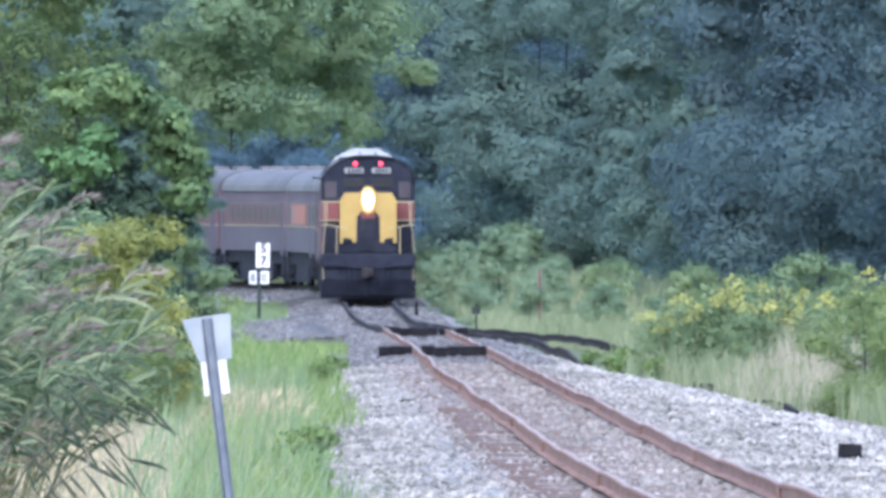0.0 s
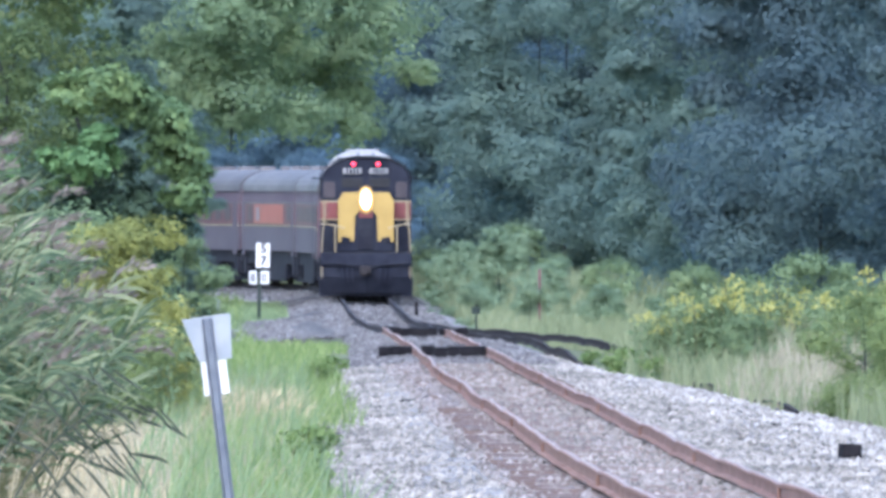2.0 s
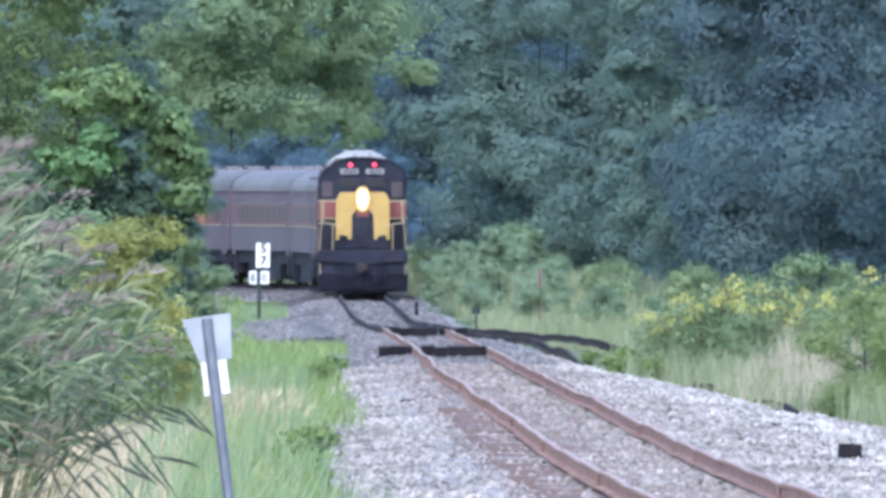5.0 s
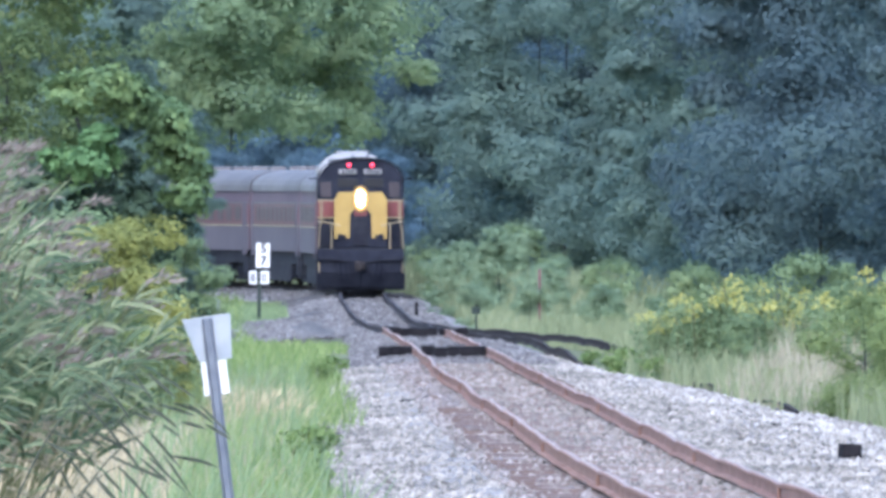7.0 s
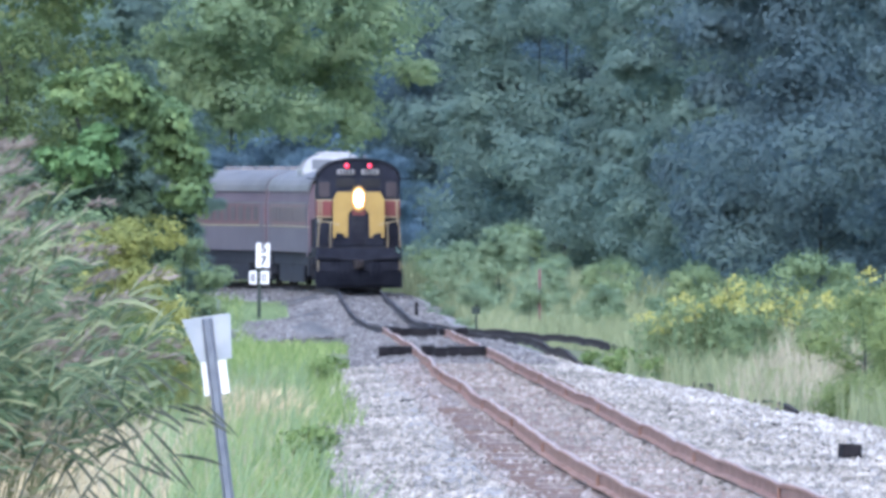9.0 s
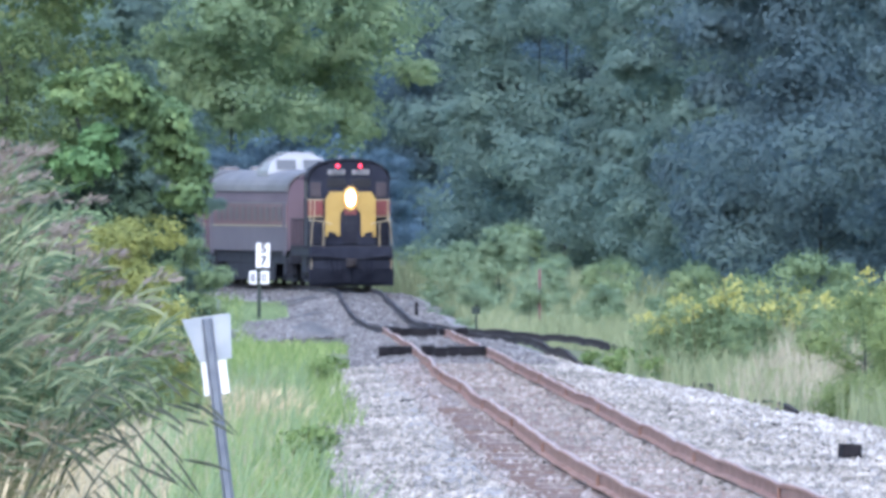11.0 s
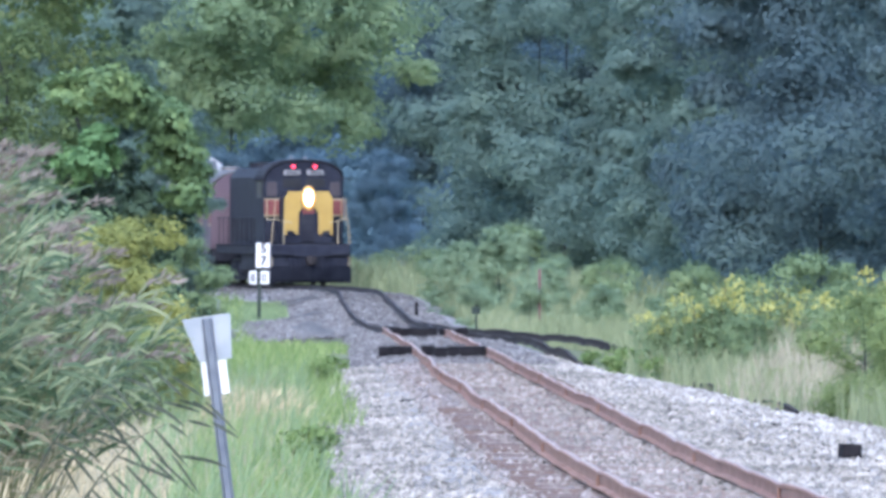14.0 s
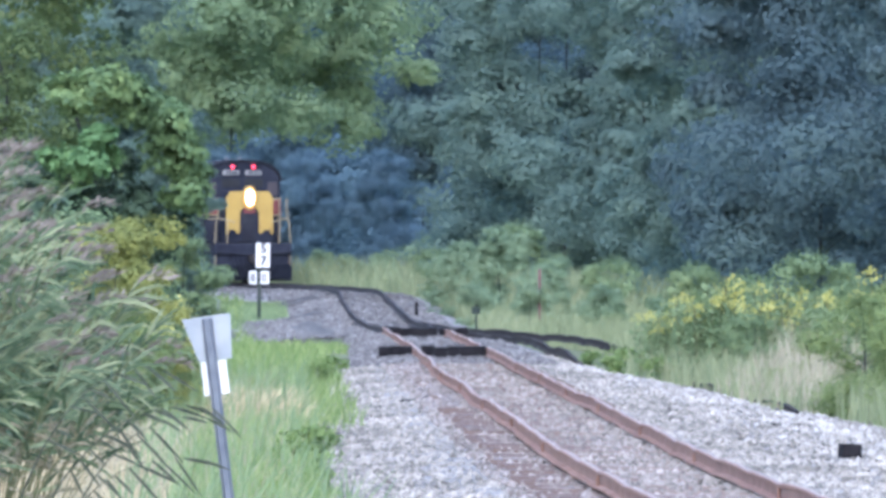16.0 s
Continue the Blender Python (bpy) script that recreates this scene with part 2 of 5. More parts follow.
def part(name, bm, material, parent, label="", smooth=False):
    ob = mesh_object(name, bm, material, smooth)
    ob.parent = parent
    if label:
        tagged(ob, label)
    return ob


def box(bm, lo, hi, bevel=0.0, turn=None):
    c = [(a + b) / 2 for a, b in zip(lo, hi)]
    s = [abs(b - a) for a, b in zip(lo, hi)]
    m = Matrix.Translation(c) @ (turn or Matrix()) @ Matrix.Diagonal((*s, 1))
    r = bmesh.ops.create_cube(bm, size=1, matrix=m)
    if bevel:
        es = list({e for v in r["verts"] for e in v.link_edges})
        bmesh.ops.bevel(bm, geom=es, offset=bevel, segments=2, affect="EDGES", profile=0.5)
    return bm


def boxed(lo, hi, bevel=0.0, turn=None):
    return box(bmesh.new(), lo, hi, bevel, turn)


def rod(bm, a, b, r, seg=8, r2=None):
    a, b = Vector(a), Vector(b)
    d = b - a
    m = Matrix.Translation((a + b) / 2) @ d.to_track_quat("Z", "Y").to_matrix().to_4x4()
    bmesh.ops.create_cone(bm, cap_ends=True, segments=seg, radius1=r, radius2=r if r2 is None else r2, depth=d.length, matrix=m)
    return bm


def piped(points, r, seg=8):
    bm = bmesh.new()
    for a, b in zip(points, points[1:]):
        rod(bm, a, b, r, seg)
    return bm


def extruded(outline, y0, y1, bevel=0.0):
    """A prism: the outline in x and z, drawn out along y."""
    bm = bmesh.new()
    n = len(outline)
    a = [bm.verts.new((x, y0, z)) for x, z in outline]
    b = [bm.verts.new((x, y1, z)) for x, z in outline]
    bm.faces.new(a)
    bm.faces.new(b[::-1])
    for i in range(n):
        bm.faces.new((a[i], b[i], b[(i + 1) % n], a[(i + 1) % n]))
    bmesh.ops.recalc_face_normals(bm, faces=bm.faces)
    if bevel:
        es = [e for e in bm.edges if abs(e.verts[0].co.y - e.verts[1].co.y) < 1e-6]
        bmesh.ops.bevel(bm, geom=es, offset=bevel, segments=2, affect="EDGES", profile=0.5)
    return bm


def raw_mesh(name, verts, faces, material, smooth=False):
    """An object from arrays of vertices and of equal-sided faces."""
    verts, faces = np.asarray(verts, np.float32), np.asarray(faces, np.int32)
    me = bpy.data.meshes.new(name)
    k = faces.shape[1]
    me.vertices.add(len(verts))
    me.vertices.foreach_set("co", verts.ravel())
    me.loops.add(faces.size)
    me.loops.foreach_set("vertex_index", faces.ravel())
    me.polygons.add(len(faces))
    me.polygons.foreach_set("loop_start", np.arange(len(faces), dtype=np.int32) * k)
    me.polygons.foreach_set("use_smooth", np.full(len(faces), smooth))
    me.update(calc_edges=True)
    me.materials.append(material)
    return new(name, me)


# ---- the line: straight, a kink at the turnout, then a left-hand curve ----
STEP = 1.0
RUN = np.arange(0.0, 1700.0, STEP)
BEND = np.clip((RUN - 756.5) / 80.0, 0, 1) / 185.4
TURN = -np.minimum(0.00765 + np.cumsum(BEND) * STEP, 1.15)
LINE_X = 3.8836 - 0.00765 * 40 + np.cumsum(np.sin(TURN)) * STEP
LINE_Y = 40 + np.cumsum(np.cos(TURN)) * STEP
LINE_X = LINE_X - 0.644 / (1 + np.exp(-(LINE_Y - 611.6) / 12.0)) + 0.20 * np.clip((248 - LINE_Y) / 46, 0, 1.6) ** 1.5


def rise(y):
    """Height of the rail head: level, then a slow climb."""
    u = np.asarray(y, float) - 600.0
    return 0.0025 * np.where(u > 0, u, 0) * np.clip(u / 60.0, 0, 1) ** 0.5 * np.where(u > 400, 400 / np.maximum(u, 1), 1)


def line(s):
    x, y = np.interp(s, RUN, LINE_X), np.interp(s, RUN, LINE_Y)
    return Vector((x, y, float(rise(y))))


def line_x(y):
    return np.interp(y, LINE_Y[:860], LINE_X[:860])


def line_frame(s):
    """Points of the line and the unit vectors to its right."""
    x, y = np.interp(s, RUN, LINE_X), np.interp(s, RUN, LINE_Y)
    dx, dy = np.gradient(x, s), np.gradient(y, s)
    n = np.hypot(dx, dy)
    return x, y, dy / n, -dx / n


def wave(x, y, size, seed=0.0):
    return np.array([noise.noise(Vector((a / size + seed, b / size - seed, seed))) for a, b in zip(np.ravel(x), np.ravel(y))]).reshape(np.shape(x))


# ---- ground: one sheet to the horizon, with the line's banks ----
def ground_height(x, y):
    base = rise(y) - 0.50
    off = np.abs(x - line_x(y))
    return base + 0.0 * off


def build_ground():
    xs = np.concatenate([-np.geomspace(2600, 34, 14), np.linspace(-30, 30, 61), np.geomspace(34, 2600, 14)])
    ys = np.concatenate([np.linspace(-400, 100, 8), np.linspace(110, 1000, 179), np.geomspace(1030, 4600, 14)])
    gx, gy = np.meshgrid(xs, ys)
    gz = ground_height(gx, gy) + 0.10 * wave(gx, gy, 9.0, 3.1) * (np.abs(gx) < 200)
    nx, ny = len(xs), len(ys)
    i = np.arange(ny - 1)[:, None] * nx + np.arange(nx - 1)[None, :]
    faces = np.stack([i, i + 1, i + nx + 1, i + nx], -1).reshape(-1, 4)
    ob = raw_mesh("ground", np.stack([gx, gy, gz], -1).reshape(-1, 3), faces, M_EARTH, True)
    return tagged(ob, "grassy earth with bare patches beside the railway", "ground", kind="structure")


def shoulder(o, y):
    """The bed narrows on the right towards the curve, and on the left where the road meets it."""
    o = np.where(o > 1.8, 1.8 + (o - 1.8) * np.interp(y, [320, 394, 450, 505, 780], [1, 0.73, 0.42, 0.30, 0.26]), o)
    pinch = np.clip((y - 470) / 50, 0, 1) * np.clip((655 - y) / 25, 0, 1)
    taper = 1 - 0.33 * np.clip((y - 190) / 240, 0, 1) * np.clip((700 - y) / 60, 0, 1)
    thin = 0.50 * np.clip((y - 640) / 15, 0, 1) * np.clip((860 - y) / 30, 0, 1)
    return np.where(o < -1.6, -1.6 + (o + 1.6) * taper * (1 - 0.8 * pinch) * (1 - thin), o)


def ribbon(name, s, offsets, heights, material, wobble=0.0, edge=0.0, seed=1.0, narrow=True, dip=0.0):
    """A strip along the line; offsets to the right, heights over the rail head."""
    x, y, rx, ry = line_frame(s)
    z = rise(y)
    o = np.asarray(offsets)[None, :] + np.zeros((len(s), 1))
    if edge:
        o = o.copy()
        o[:, 0] += edge * wave(s, s * 0, 7.0, seed) + 0.5 * edge * wave(s, s * 0, 2.0, seed)
        o[:, -1] += edge * wave(s, s * 0, 7.0, seed + 9) + 0.5 * edge * wave(s, s * 0, 2.0, seed + 9)
    o = shoulder(o, y[:, None]) if narrow else o
    px, py = x[:, None] + o * rx[:, None], y[:, None] + o * ry[:, None]
    pz = z[:, None] + np.asarray(heights)[None, :] + wobble * wave(px, py, 1.1, seed)
    pz[0] -= dip
    pz[-1] -= dip
    n, k = px.shape
    i = np.arange(n - 1)[:, None] * k + np.arange(k - 1)[None, :]
    faces = np.stack([i, i + 1, i + k + 1, i + k], -1).reshape(-1, 4)
    return raw_mesh(name, np.stack([px, py, pz], -1).reshape(-1, 3), faces, material, True)


def build_bed():
    s = np.concatenate([np.arange(60, 420, 0.8), np.arange(420, 1250, 2.0)])
    bed = ribbon("ballast_bed", s, [-4.3, -3.5, -2.6, -1.75, -1.3, -0.75, 0, 0.75, 1.3, 1.75, 3.2, 4.7, 5.8],
                 [-0.80, -0.50, -0.34, -0.27, -0.25, -0.25, -0.25, -0.25, -0.25, -0.26, -0.28, -0.42, -0.80], M_GRAVEL, 0.035, 0.25)
    tagged(bed, "pale grey crushed-stone ballast bed under the railway", "ballast", kind="structure")
    dirt = ribbon("track_dirt", s, [-1.55, -1.3, -1.1, -0.85, -0.7, -0.55], [-0.30, -0.225, -0.215, -0.215, -0.22, -0.30], M_DIRTY, 0.03, 0.3, 5.0)
    tagged(dirt, "brown dirty ballast between and beside the rails", "ballast", kind="structure")
    # first strip is the road's dirt apron, the next two plain darker streaks
    for k, (a, b, lo, hi) in enumerate(((553, 612, -4.2, -0.95), (645, 664, -3.3, -0.95), (738, 756, -3.2, -0.95))):
        worn = ribbon("dark_strip", np.linspace(a, b, 26), [lo, lo + 0.3, (2 * lo + hi) / 3, (lo + 2 * hi) / 3, hi], [-0.55, -0.42, -0.33, -0.15, -0.24], M_ROAD, 0.07, 0.35, 11.0 + k, False, 0.35)
        tagged(worn, "dark strip of ground across the pale ballast", "dirt", kind="structure")


def scatter_stones(name, count, s0, s1, spans, size, material, label, seed, density=1.6, narrow=True):
    """Broken stone as squashed, jittered octahedra, thicker towards the near end."""
    rng = np.random.default_rng(seed)
    s = s0 + (s1 - s0) * rng.random(count) ** density
    lo, hi, z0, z1 = np.array(spans, float).T[:, rng.integers(0, len(spans), count)]
    f = rng.random(count)
    h, y = z0 + (z1 - z0) * f, np.interp(s, RUN, LINE_Y)
    o = lo + (hi - lo) * f
    o = shoulder(o, y) if narrow else o
    x = np.interp(s, RUN, LINE_X) + o
    base = np.array([(1, 0, 0), (0, 1, 0), (-1, 0, 0), (0, -1, 0), (0, 0, 1), (0, 0, -1)], float)
    tris = np.array([(0, 1, 4), (1, 2, 4), (2, 3, 4), (3, 0, 4), (1, 0, 5), (2, 1, 5), (3, 2, 5), (0, 3, 5)])
    r = size * (0.55 + 0.9 * rng.random(count) ** 2)
    v = base[None] * r[:, None, None] * (0.65 + 0.7 * rng.random((count, 6, 1)))
    v = v + rng.normal(0, 0.25, (count, 6, 3)) * r[:, None, None]
    v[:, :, 2] *= 0.8
    a = rng.random(count) * 6.28
    c, d = np.cos(a)[:, None], np.sin(a)[:, None]
    v = np.stack([v[..., 0] * c - v[..., 1] * d, v[..., 0] * d + v[..., 1] * c, v[..., 2]], -1)
    v += np.stack([x, y, rise(y) + h + r * 0.25], -1)[:, None, :]
    faces = (tris[None] + (np.arange(count) * 6)[:, None, None]).reshape(-1, 3)
    return tagged(raw_mesh(name, v.reshape(-1, 3), faces, material), label, "ballast", kind="stuff")


RAIL_SHAPE = [(-0.07, -0.17), (0.07, -0.17), (0.07, -0.155), (0.012, -0.135), (0.012, -0.045), (0.036, -0.035), (0.036, -0.006), (0.026, 0),
              (-0.026, 0), (-0.036, -0.006), (-0.036, -0.035), (-0.012, -0.045), (-0.012, -0.135), (-0.07, -0.155)]


def rail_strip(name, s, offset, material, parent, seed, worn=True, sink=0.0, side=None, rough=1.0):
    """A rail with its sags at the joints; offset from the line, or side(s) for a line of its own."""
    x, y, rx, ry = line_frame(s)
    o = side(y) if side else np.full(len(s), offset)
    phase = (s + seed * 5.9) / 11.9 * np.pi
    dip = -0.022 * rough * np.cos(phase) ** 8 + 0.055 * rough * wave(s, s * 0, 21.0, seed)
    o = o + 0.012 * rough * np.cos(phase) ** 8 + 0.05 * rough * wave(s, s * 0, 24.0, seed + 4)
    z = rise(y) + dip - sink
    prof = np.array(RAIL_SHAPE)
    px = x[:, None] + (o[:, None] + prof[None, :, 0]) * rx[:, None]
    py = y[:, None] + (o[:, None] + prof[None, :, 0]) * ry[:, None]
    pz = z[:, None] + prof[None, :, 1]
    n, k = px.shape
    i, j = np.arange(n - 1)[:, None], np.arange(k)[None, :]
    faces = np.stack([i * k + j, (i + 1) * k + j, (i + 1) * k + (j + 1) % k, i * k + (j + 1) % k], -1).reshape(-1, 4)
    ob = raw_mesh(name, np.stack([px, py, pz], -1).reshape(-1, 3), faces, material)
    if worn:
        ob.data.materials.append(M_RAILTOP)
        idx = np.tile((np.arange(k) == 7).astype(np.int32), n - 1)
        ob.data.polygons.foreach_set("material_index", idx)
    ob.parent = parent
    return ob, x + o * rx, y + o * ry, z


def build_track():
    track = tagged(new("railway_track"), "rusty single railway track on weathered wooden ties", "railway track", kind="structure")
    s = np.concatenate([np.arange(60, 420, 0.7), np.arange(420, 1260, 2.0)])
    for off, seed in ((-0.75, 1.3), (0.75, 2.9)):
        ob, x, y, z = rail_strip("rail", s[s < 556], off, M_RAIL, track, seed, side=lambda yy, o=off: o + (0.08 * o - 0.02) * np.exp(-((yy - 390) / 60.0) ** 2) if o < 0 else np.full(len(yy), o))
        far, *_ = rail_strip("rail", s[s >= 554], off, M_RAIL_FAR, track, seed, False)
        tagged(far, "dark rails from the turnout onwards")
        joints = [k for k in range(1, 40, 3) if 120 < k * 11.9 - seed * 5.9 < 420]
        for k in joints:
            sj = k * 11.9 - seed * 5.9
            jx, jy, jz = (float(np.interp(sj, s[s < 556], v)) for v in (x, y, z))
            bm = bmesh.new()
            for sd in (-1, 1):
                box(bm, (jx + sd * 0.026 - 0.014, jy - 0.45, jz - 0.142), (jx + sd * 0.026 + 0.014, jy + 0.45, jz - 0.04), 0.006)
            part("joint_bar", bm, M_RAIL, track)
    # the turnout and the overgrown siding on the right-hand side
    siding = tagged(new("siding_track"), "rusted siding rails, coloured shadow-dark, half buried in weeds", "railway track", kind="structure")
    ss = np.arange(300, 625, 1.5)

    def spread(y, off):
        u = np.clip((648 - y) / 105.0, 0, 1)
        return off + 3.15 * u * u * (3 - 2 * u)

    for off, seed in ((-0.72, 6.1), (0.75, 7.7)):
        ob, x, y, z = rail_strip("rail", ss, 0, M_RAIL_OLD, siding, seed, False, 0.0, lambda yy, o=off: spread(yy, o), 1.6)
        co = np.empty(len(ob.data.vertices) * 3, np.float32)
        ob.data.vertices.foreach_get("co", co)
        co = co.reshape(-1, 3)
        co[:, 2] -= 0.08 + 0.25 * np.clip((482 - co[:, 1]) / 30, 0, 1) - (0.085 if off > 0 else 0.0) * np.clip((380 - co[:, 1]) / 20, 0, 1)
        ob.data.vertices.foreach_set("co", co.ravel())
    return track


def build_crossing(y0, length, spans, name_label):
    """Timber panels laid flush with the rail heads."""
    thing = tagged(new("crossing_panels"), name_label, "crossing", kind="structure")
    rng = random.Random(int(y0))
    for a, b in spans:
        n = max(1, round((b - a) / 0.26))
        w = (b - a) / n
        for i in range(n):
            x0 = a + i * w
            z = float(rise(y0)) + 0.02 + rng.uniform(-0.015, 0.02)
            bm = boxed((x0 + 0.002, y0 + rng.uniform(-0.1, 0.1), z - 0.20), (x0 + w - 0.002, y0 + length + rng.uniform(-0.1, 0.1), z), 0.006)
            part("plank", bm, M_TIMBER, thing)


def build_ties(track):
    rng = random.Random(4)
    bm = bmesh.new()
    box(bm, (-1.3, -0.115, -0.09), (1.3, 0.115, 0.09), 0.015)
    me = bpy.data.meshes.new("tie")
    bm.to_mesh(me)
    bm.free()
    me.materials.append(M_TIE)
    s = 132.0
    for _ in range(300):
        p = line(s)
        ob = new("tie", me)
        ob.parent = track
        ob.matrix_basis = pose(p.x + rng.uniform(-0.14, 0.06), p.y, p.z - (0.316 if rng.random() < 0.6 else 0.290) - rng.uniform(0, 0.025), rng.uniform(-3, 3), 1.0 + rng.uniform(-0.5, 0.5), rng.uniform(-2, 2))
        s += 0.55
    bm = bmesh.new()
    while s < 1000:
        p, q = line(s), line(s + 1)
        t = math.atan2(-(q.x - p.x), q.y - p.y)
        m = Matrix.Translation((p.x, p.y, p.z - 0.30)) @ Matrix.Rotation(t, 4, "Z") @ Matrix.Diagonal((2.6, 0.23, 0.17, 1))
        bmesh.ops.create_cube(bm, size=1, matrix=m) if len(bm.verts) < 1600 else None
        s += 1.1 if s < 500 else 2.2
    rest = part("far_ties", bm, M_TIE, track)
    tagged(rest, kind="stuff")


# ---- the train ----
def wheelset(parent, y):
    axle = new("wheelset")
    axle.parent = parent
    axle.matrix_basis = pose(0, y, 0.46)
    for sd in (-1, 1):
        bm = bmesh.new()
        rod(bm, (sd * 0.69, 0, 0), (sd * 0.82, 0, 0), 0.46, 24)
        rod(bm, (sd * 0.68, 0, 0), (sd * 0.70, 0, 0), 0.49, 24)
        for a in range(5):
            rod(bm, (sd * 0.815, 0.28 * math.cos(a * 1.257), 0.28 * math.sin(a * 1.257)), (sd * 0.83, 0.28 * math.cos(a * 1.257), 0.28 * math.sin(a * 1.257)), 0.06, 8)
        part("wheel", bm, M_WHEEL, axle)
    part("axle", rod(bmesh.new(), (-0.69, 0, 0), (0.69, 0, 0), 0.08, 10), M_WHEEL, axle)
    return axle


def truck(parent, y, base=2.6):
    bm = bmesh.new()
    for sd in (-1, 1):
        box(bm, (sd * 1.02 - 0.07, y - base / 2 - 0.55, 0.50), (sd * 1.02 + 0.07, y + base / 2 + 0.55, 0.78), 0.04)
        for d in (-base / 2, base / 2):
            box(bm, (sd * 1.02 - 0.12, y + d - 0.2, 0.28), (sd * 1.02 + 0.12, y + d + 0.2, 0.62), 0.03)
        for d in (-0.35, 0, 0.35):
            rod(bm, (sd * 1.04, y + d, 0.35), (sd * 1.04, y + d, 0.85), 0.1, 10)
        box(bm, (sd * 0.98 - 0.03, y - base / 2 - 0.75, 0.16), (sd * 0.98 + 0.03, y + base / 2 + 0.75, 0.95), 0.01)
    box(bm, (-1.0, y - 0.3, 0.55), (1.0, y + 0.3, 0.95), 0.03)
    part("truck_frame", bm, M_BLACK_DIRTY, parent)
    return [wheelset(parent, y - base / 2), wheelset(parent, y + base / 2)]


def roof_outline(w, z_side, z_top, n=12, power=2.4):
    pts = []
    for i in range(n + 1):
        a = math.pi * i / n
        c, sn = math.cos(a), math.sin(a)
        pts.append((w / 2 * math.copysign(abs(c) ** (2 / power), c), z_side + (z_top - z_side) * abs(sn) ** (2 / power)))
    return pts


def number_bars(name, parent, x, y, z, w, h, n):
    bm = bmesh.new()
    step = w / n
    for i in range(n):
        box(bm, (x - w / 2 + (i + 0.2) * step, y - 0.006, z - h / 2), (x - w / 2 + (i + 0.8) * step, y, z + h / 2))
    return part(name, bm, M_BLACK, parent)


def build_locomotive():
    """Nose at y = 0, facing the viewer; rails at z = 0."""
    loco = tagged(new("locomotive"), "black diesel locomotive with yellow nose, red side panels and lit headlight", "locomotive")
    # underframe, pilot and platform
    part("underframe", boxed((-1.42, 0.75, 1.12), (1.42, 17.0, 1.42), 0.03), M_BLACK_DIRTY, loco)
    plow = [(-1.50, 0.09), (1.50, 0.09), (1.52, 0.62), (1.40, 1.10), (-1.40, 1.10), (-1.52, 0.62)]
    part("pilot_plate", extruded(plow, 0.42, 0.52, 0.02), M_BLACK, loco, "black steel pilot plate")
    bm = bmesh.new()
    for sd in (-1, 1):
        v = [bm.verts.new(c) for c in ((0, 0.04, 0.20), (sd * 1.48, 0.40, 0.20), (sd * 1.46, 0.41, 0.72), (0, 0.07, 0.66))]
        bm.faces.new(v if sd < 0 else v[::-1])
    bmesh.ops.solidify(bm, geom=bm.faces[:], thickness=0.03)
    part("snow_plow", bm, M_BLACK, loco)
    part("end_beam", boxed((-1.47, 0.30, 1.06), (1.47, 0.75, 1.46), 0.03), M_BLACK, loco)
    part("platform", boxed((-1.46, 0.32, 1.46), (1.46, 3.2, 1.52), 0.01), M_BLACK_DIRTY, loco)
    bm = boxed((-0.16, -0.10, 0.78), (0.16, 0.45, 1.05), 0.05)
    box(bm, (-0.20, -0.28, 0.74), (0.02, -0.05, 1.08), 0.06)
    part("coupler", bm, M_WHEEL, loco)
    for sd in (-1, 1):
        for k, xo in enumerate((0.45, 0.62, 0.78)):
            pts = [(sd * xo, 0.28, 1.0), (sd * xo, 0.12, 0.86), (sd * (xo - 0.02), 0.08, 0.62), (sd * (xo - 0.06), 0.10, 0.45)]
            part("air_hose", piped(pts, 0.025, 6), M_BLACK, loco)
        for k in range(4):
            z = 0.38 + 0.28 * k
            part("step", boxed((sd * 1.28 - 0.18, 0.55, z), (sd * 1.28 + 0.18, 0.85, z + 0.04), 0.008), M_BLACK_DIRTY, loco)
        part("step_side", boxed((sd * 1.48 - 0.012, 0.5, 0.34), (sd * 1.48 + 0.012, 0.9, 1.46), 0.005), M_BLACK, loco)
    # anticlimber and cut levers
    part("cut_lever", piped([(-1.40, 0.26, 1.18), (-0.30, 0.22, 1.05), (0.30, 0.22, 1.05), (1.40, 0.26, 1.18)], 0.02, 6), M_BLACK_DIRTY, loco)
    # nose: black core with a yellow panel that straddles the door
    nose = extruded([(-0.90, 1.52), (0.90, 1.52), (0.90, 3.18), (0.74, 3.44), (-0.74, 3.44), (-0.90, 3.18)], 1.05, 2.7, 0.05)
    part("nose", nose, M_BLACK, loco)
    shell = [(-0.90, 1.84), (-0.66, 1.84), (-0.66, 1.97), (-0.50, 1.97), (-0.50, 1.86), (-0.38, 1.86), (-0.36, 2.66), (-0.22, 2.84), (0.22, 2.84), (0.36, 2.66),
             (0.38, 1.86), (0.50, 1.86), (0.50, 1.97), (0.66, 1.97), (0.66, 1.84), (0.90, 1.84), (0.90, 3.18), (0.74, 3.44), (-0.74, 3.44), (-0.90, 3.18)]
    part("nose_panel", extruded(shell, 1.0, 1.045, 0.0), M_YELLOW, loco, "bright yellow painted nose panel")
    part("nose_door", boxed((-0.24, 1.01, 1.60), (0.24, 1.048, 2.60), 0.012), M_BLACK_DIRTY, loco)
    part("red_plate", boxed((-0.22, 1.0, 2.62), (0.22, 1.046, 2.86), 0.01), M_RED, loco, "small red plate below the headlight")
    for sd in (-1, 1):
        part("nose_step", boxed((sd * 0.70 - 0.09, 0.97, 1.84), (sd * 0.70 + 0.09, 1.02, 2.0), 0.01), M_BLACK, loco)
    # twin headlight in its housing
    part("headlight_housing", extruded([(0.30 * math.cos(a * 0.5236), 3.20 + 0.46 * math.sin(a * 0.5236)) for a in range(12)], 0.95, 1.02, 0.01), M_YELLOW, loco)
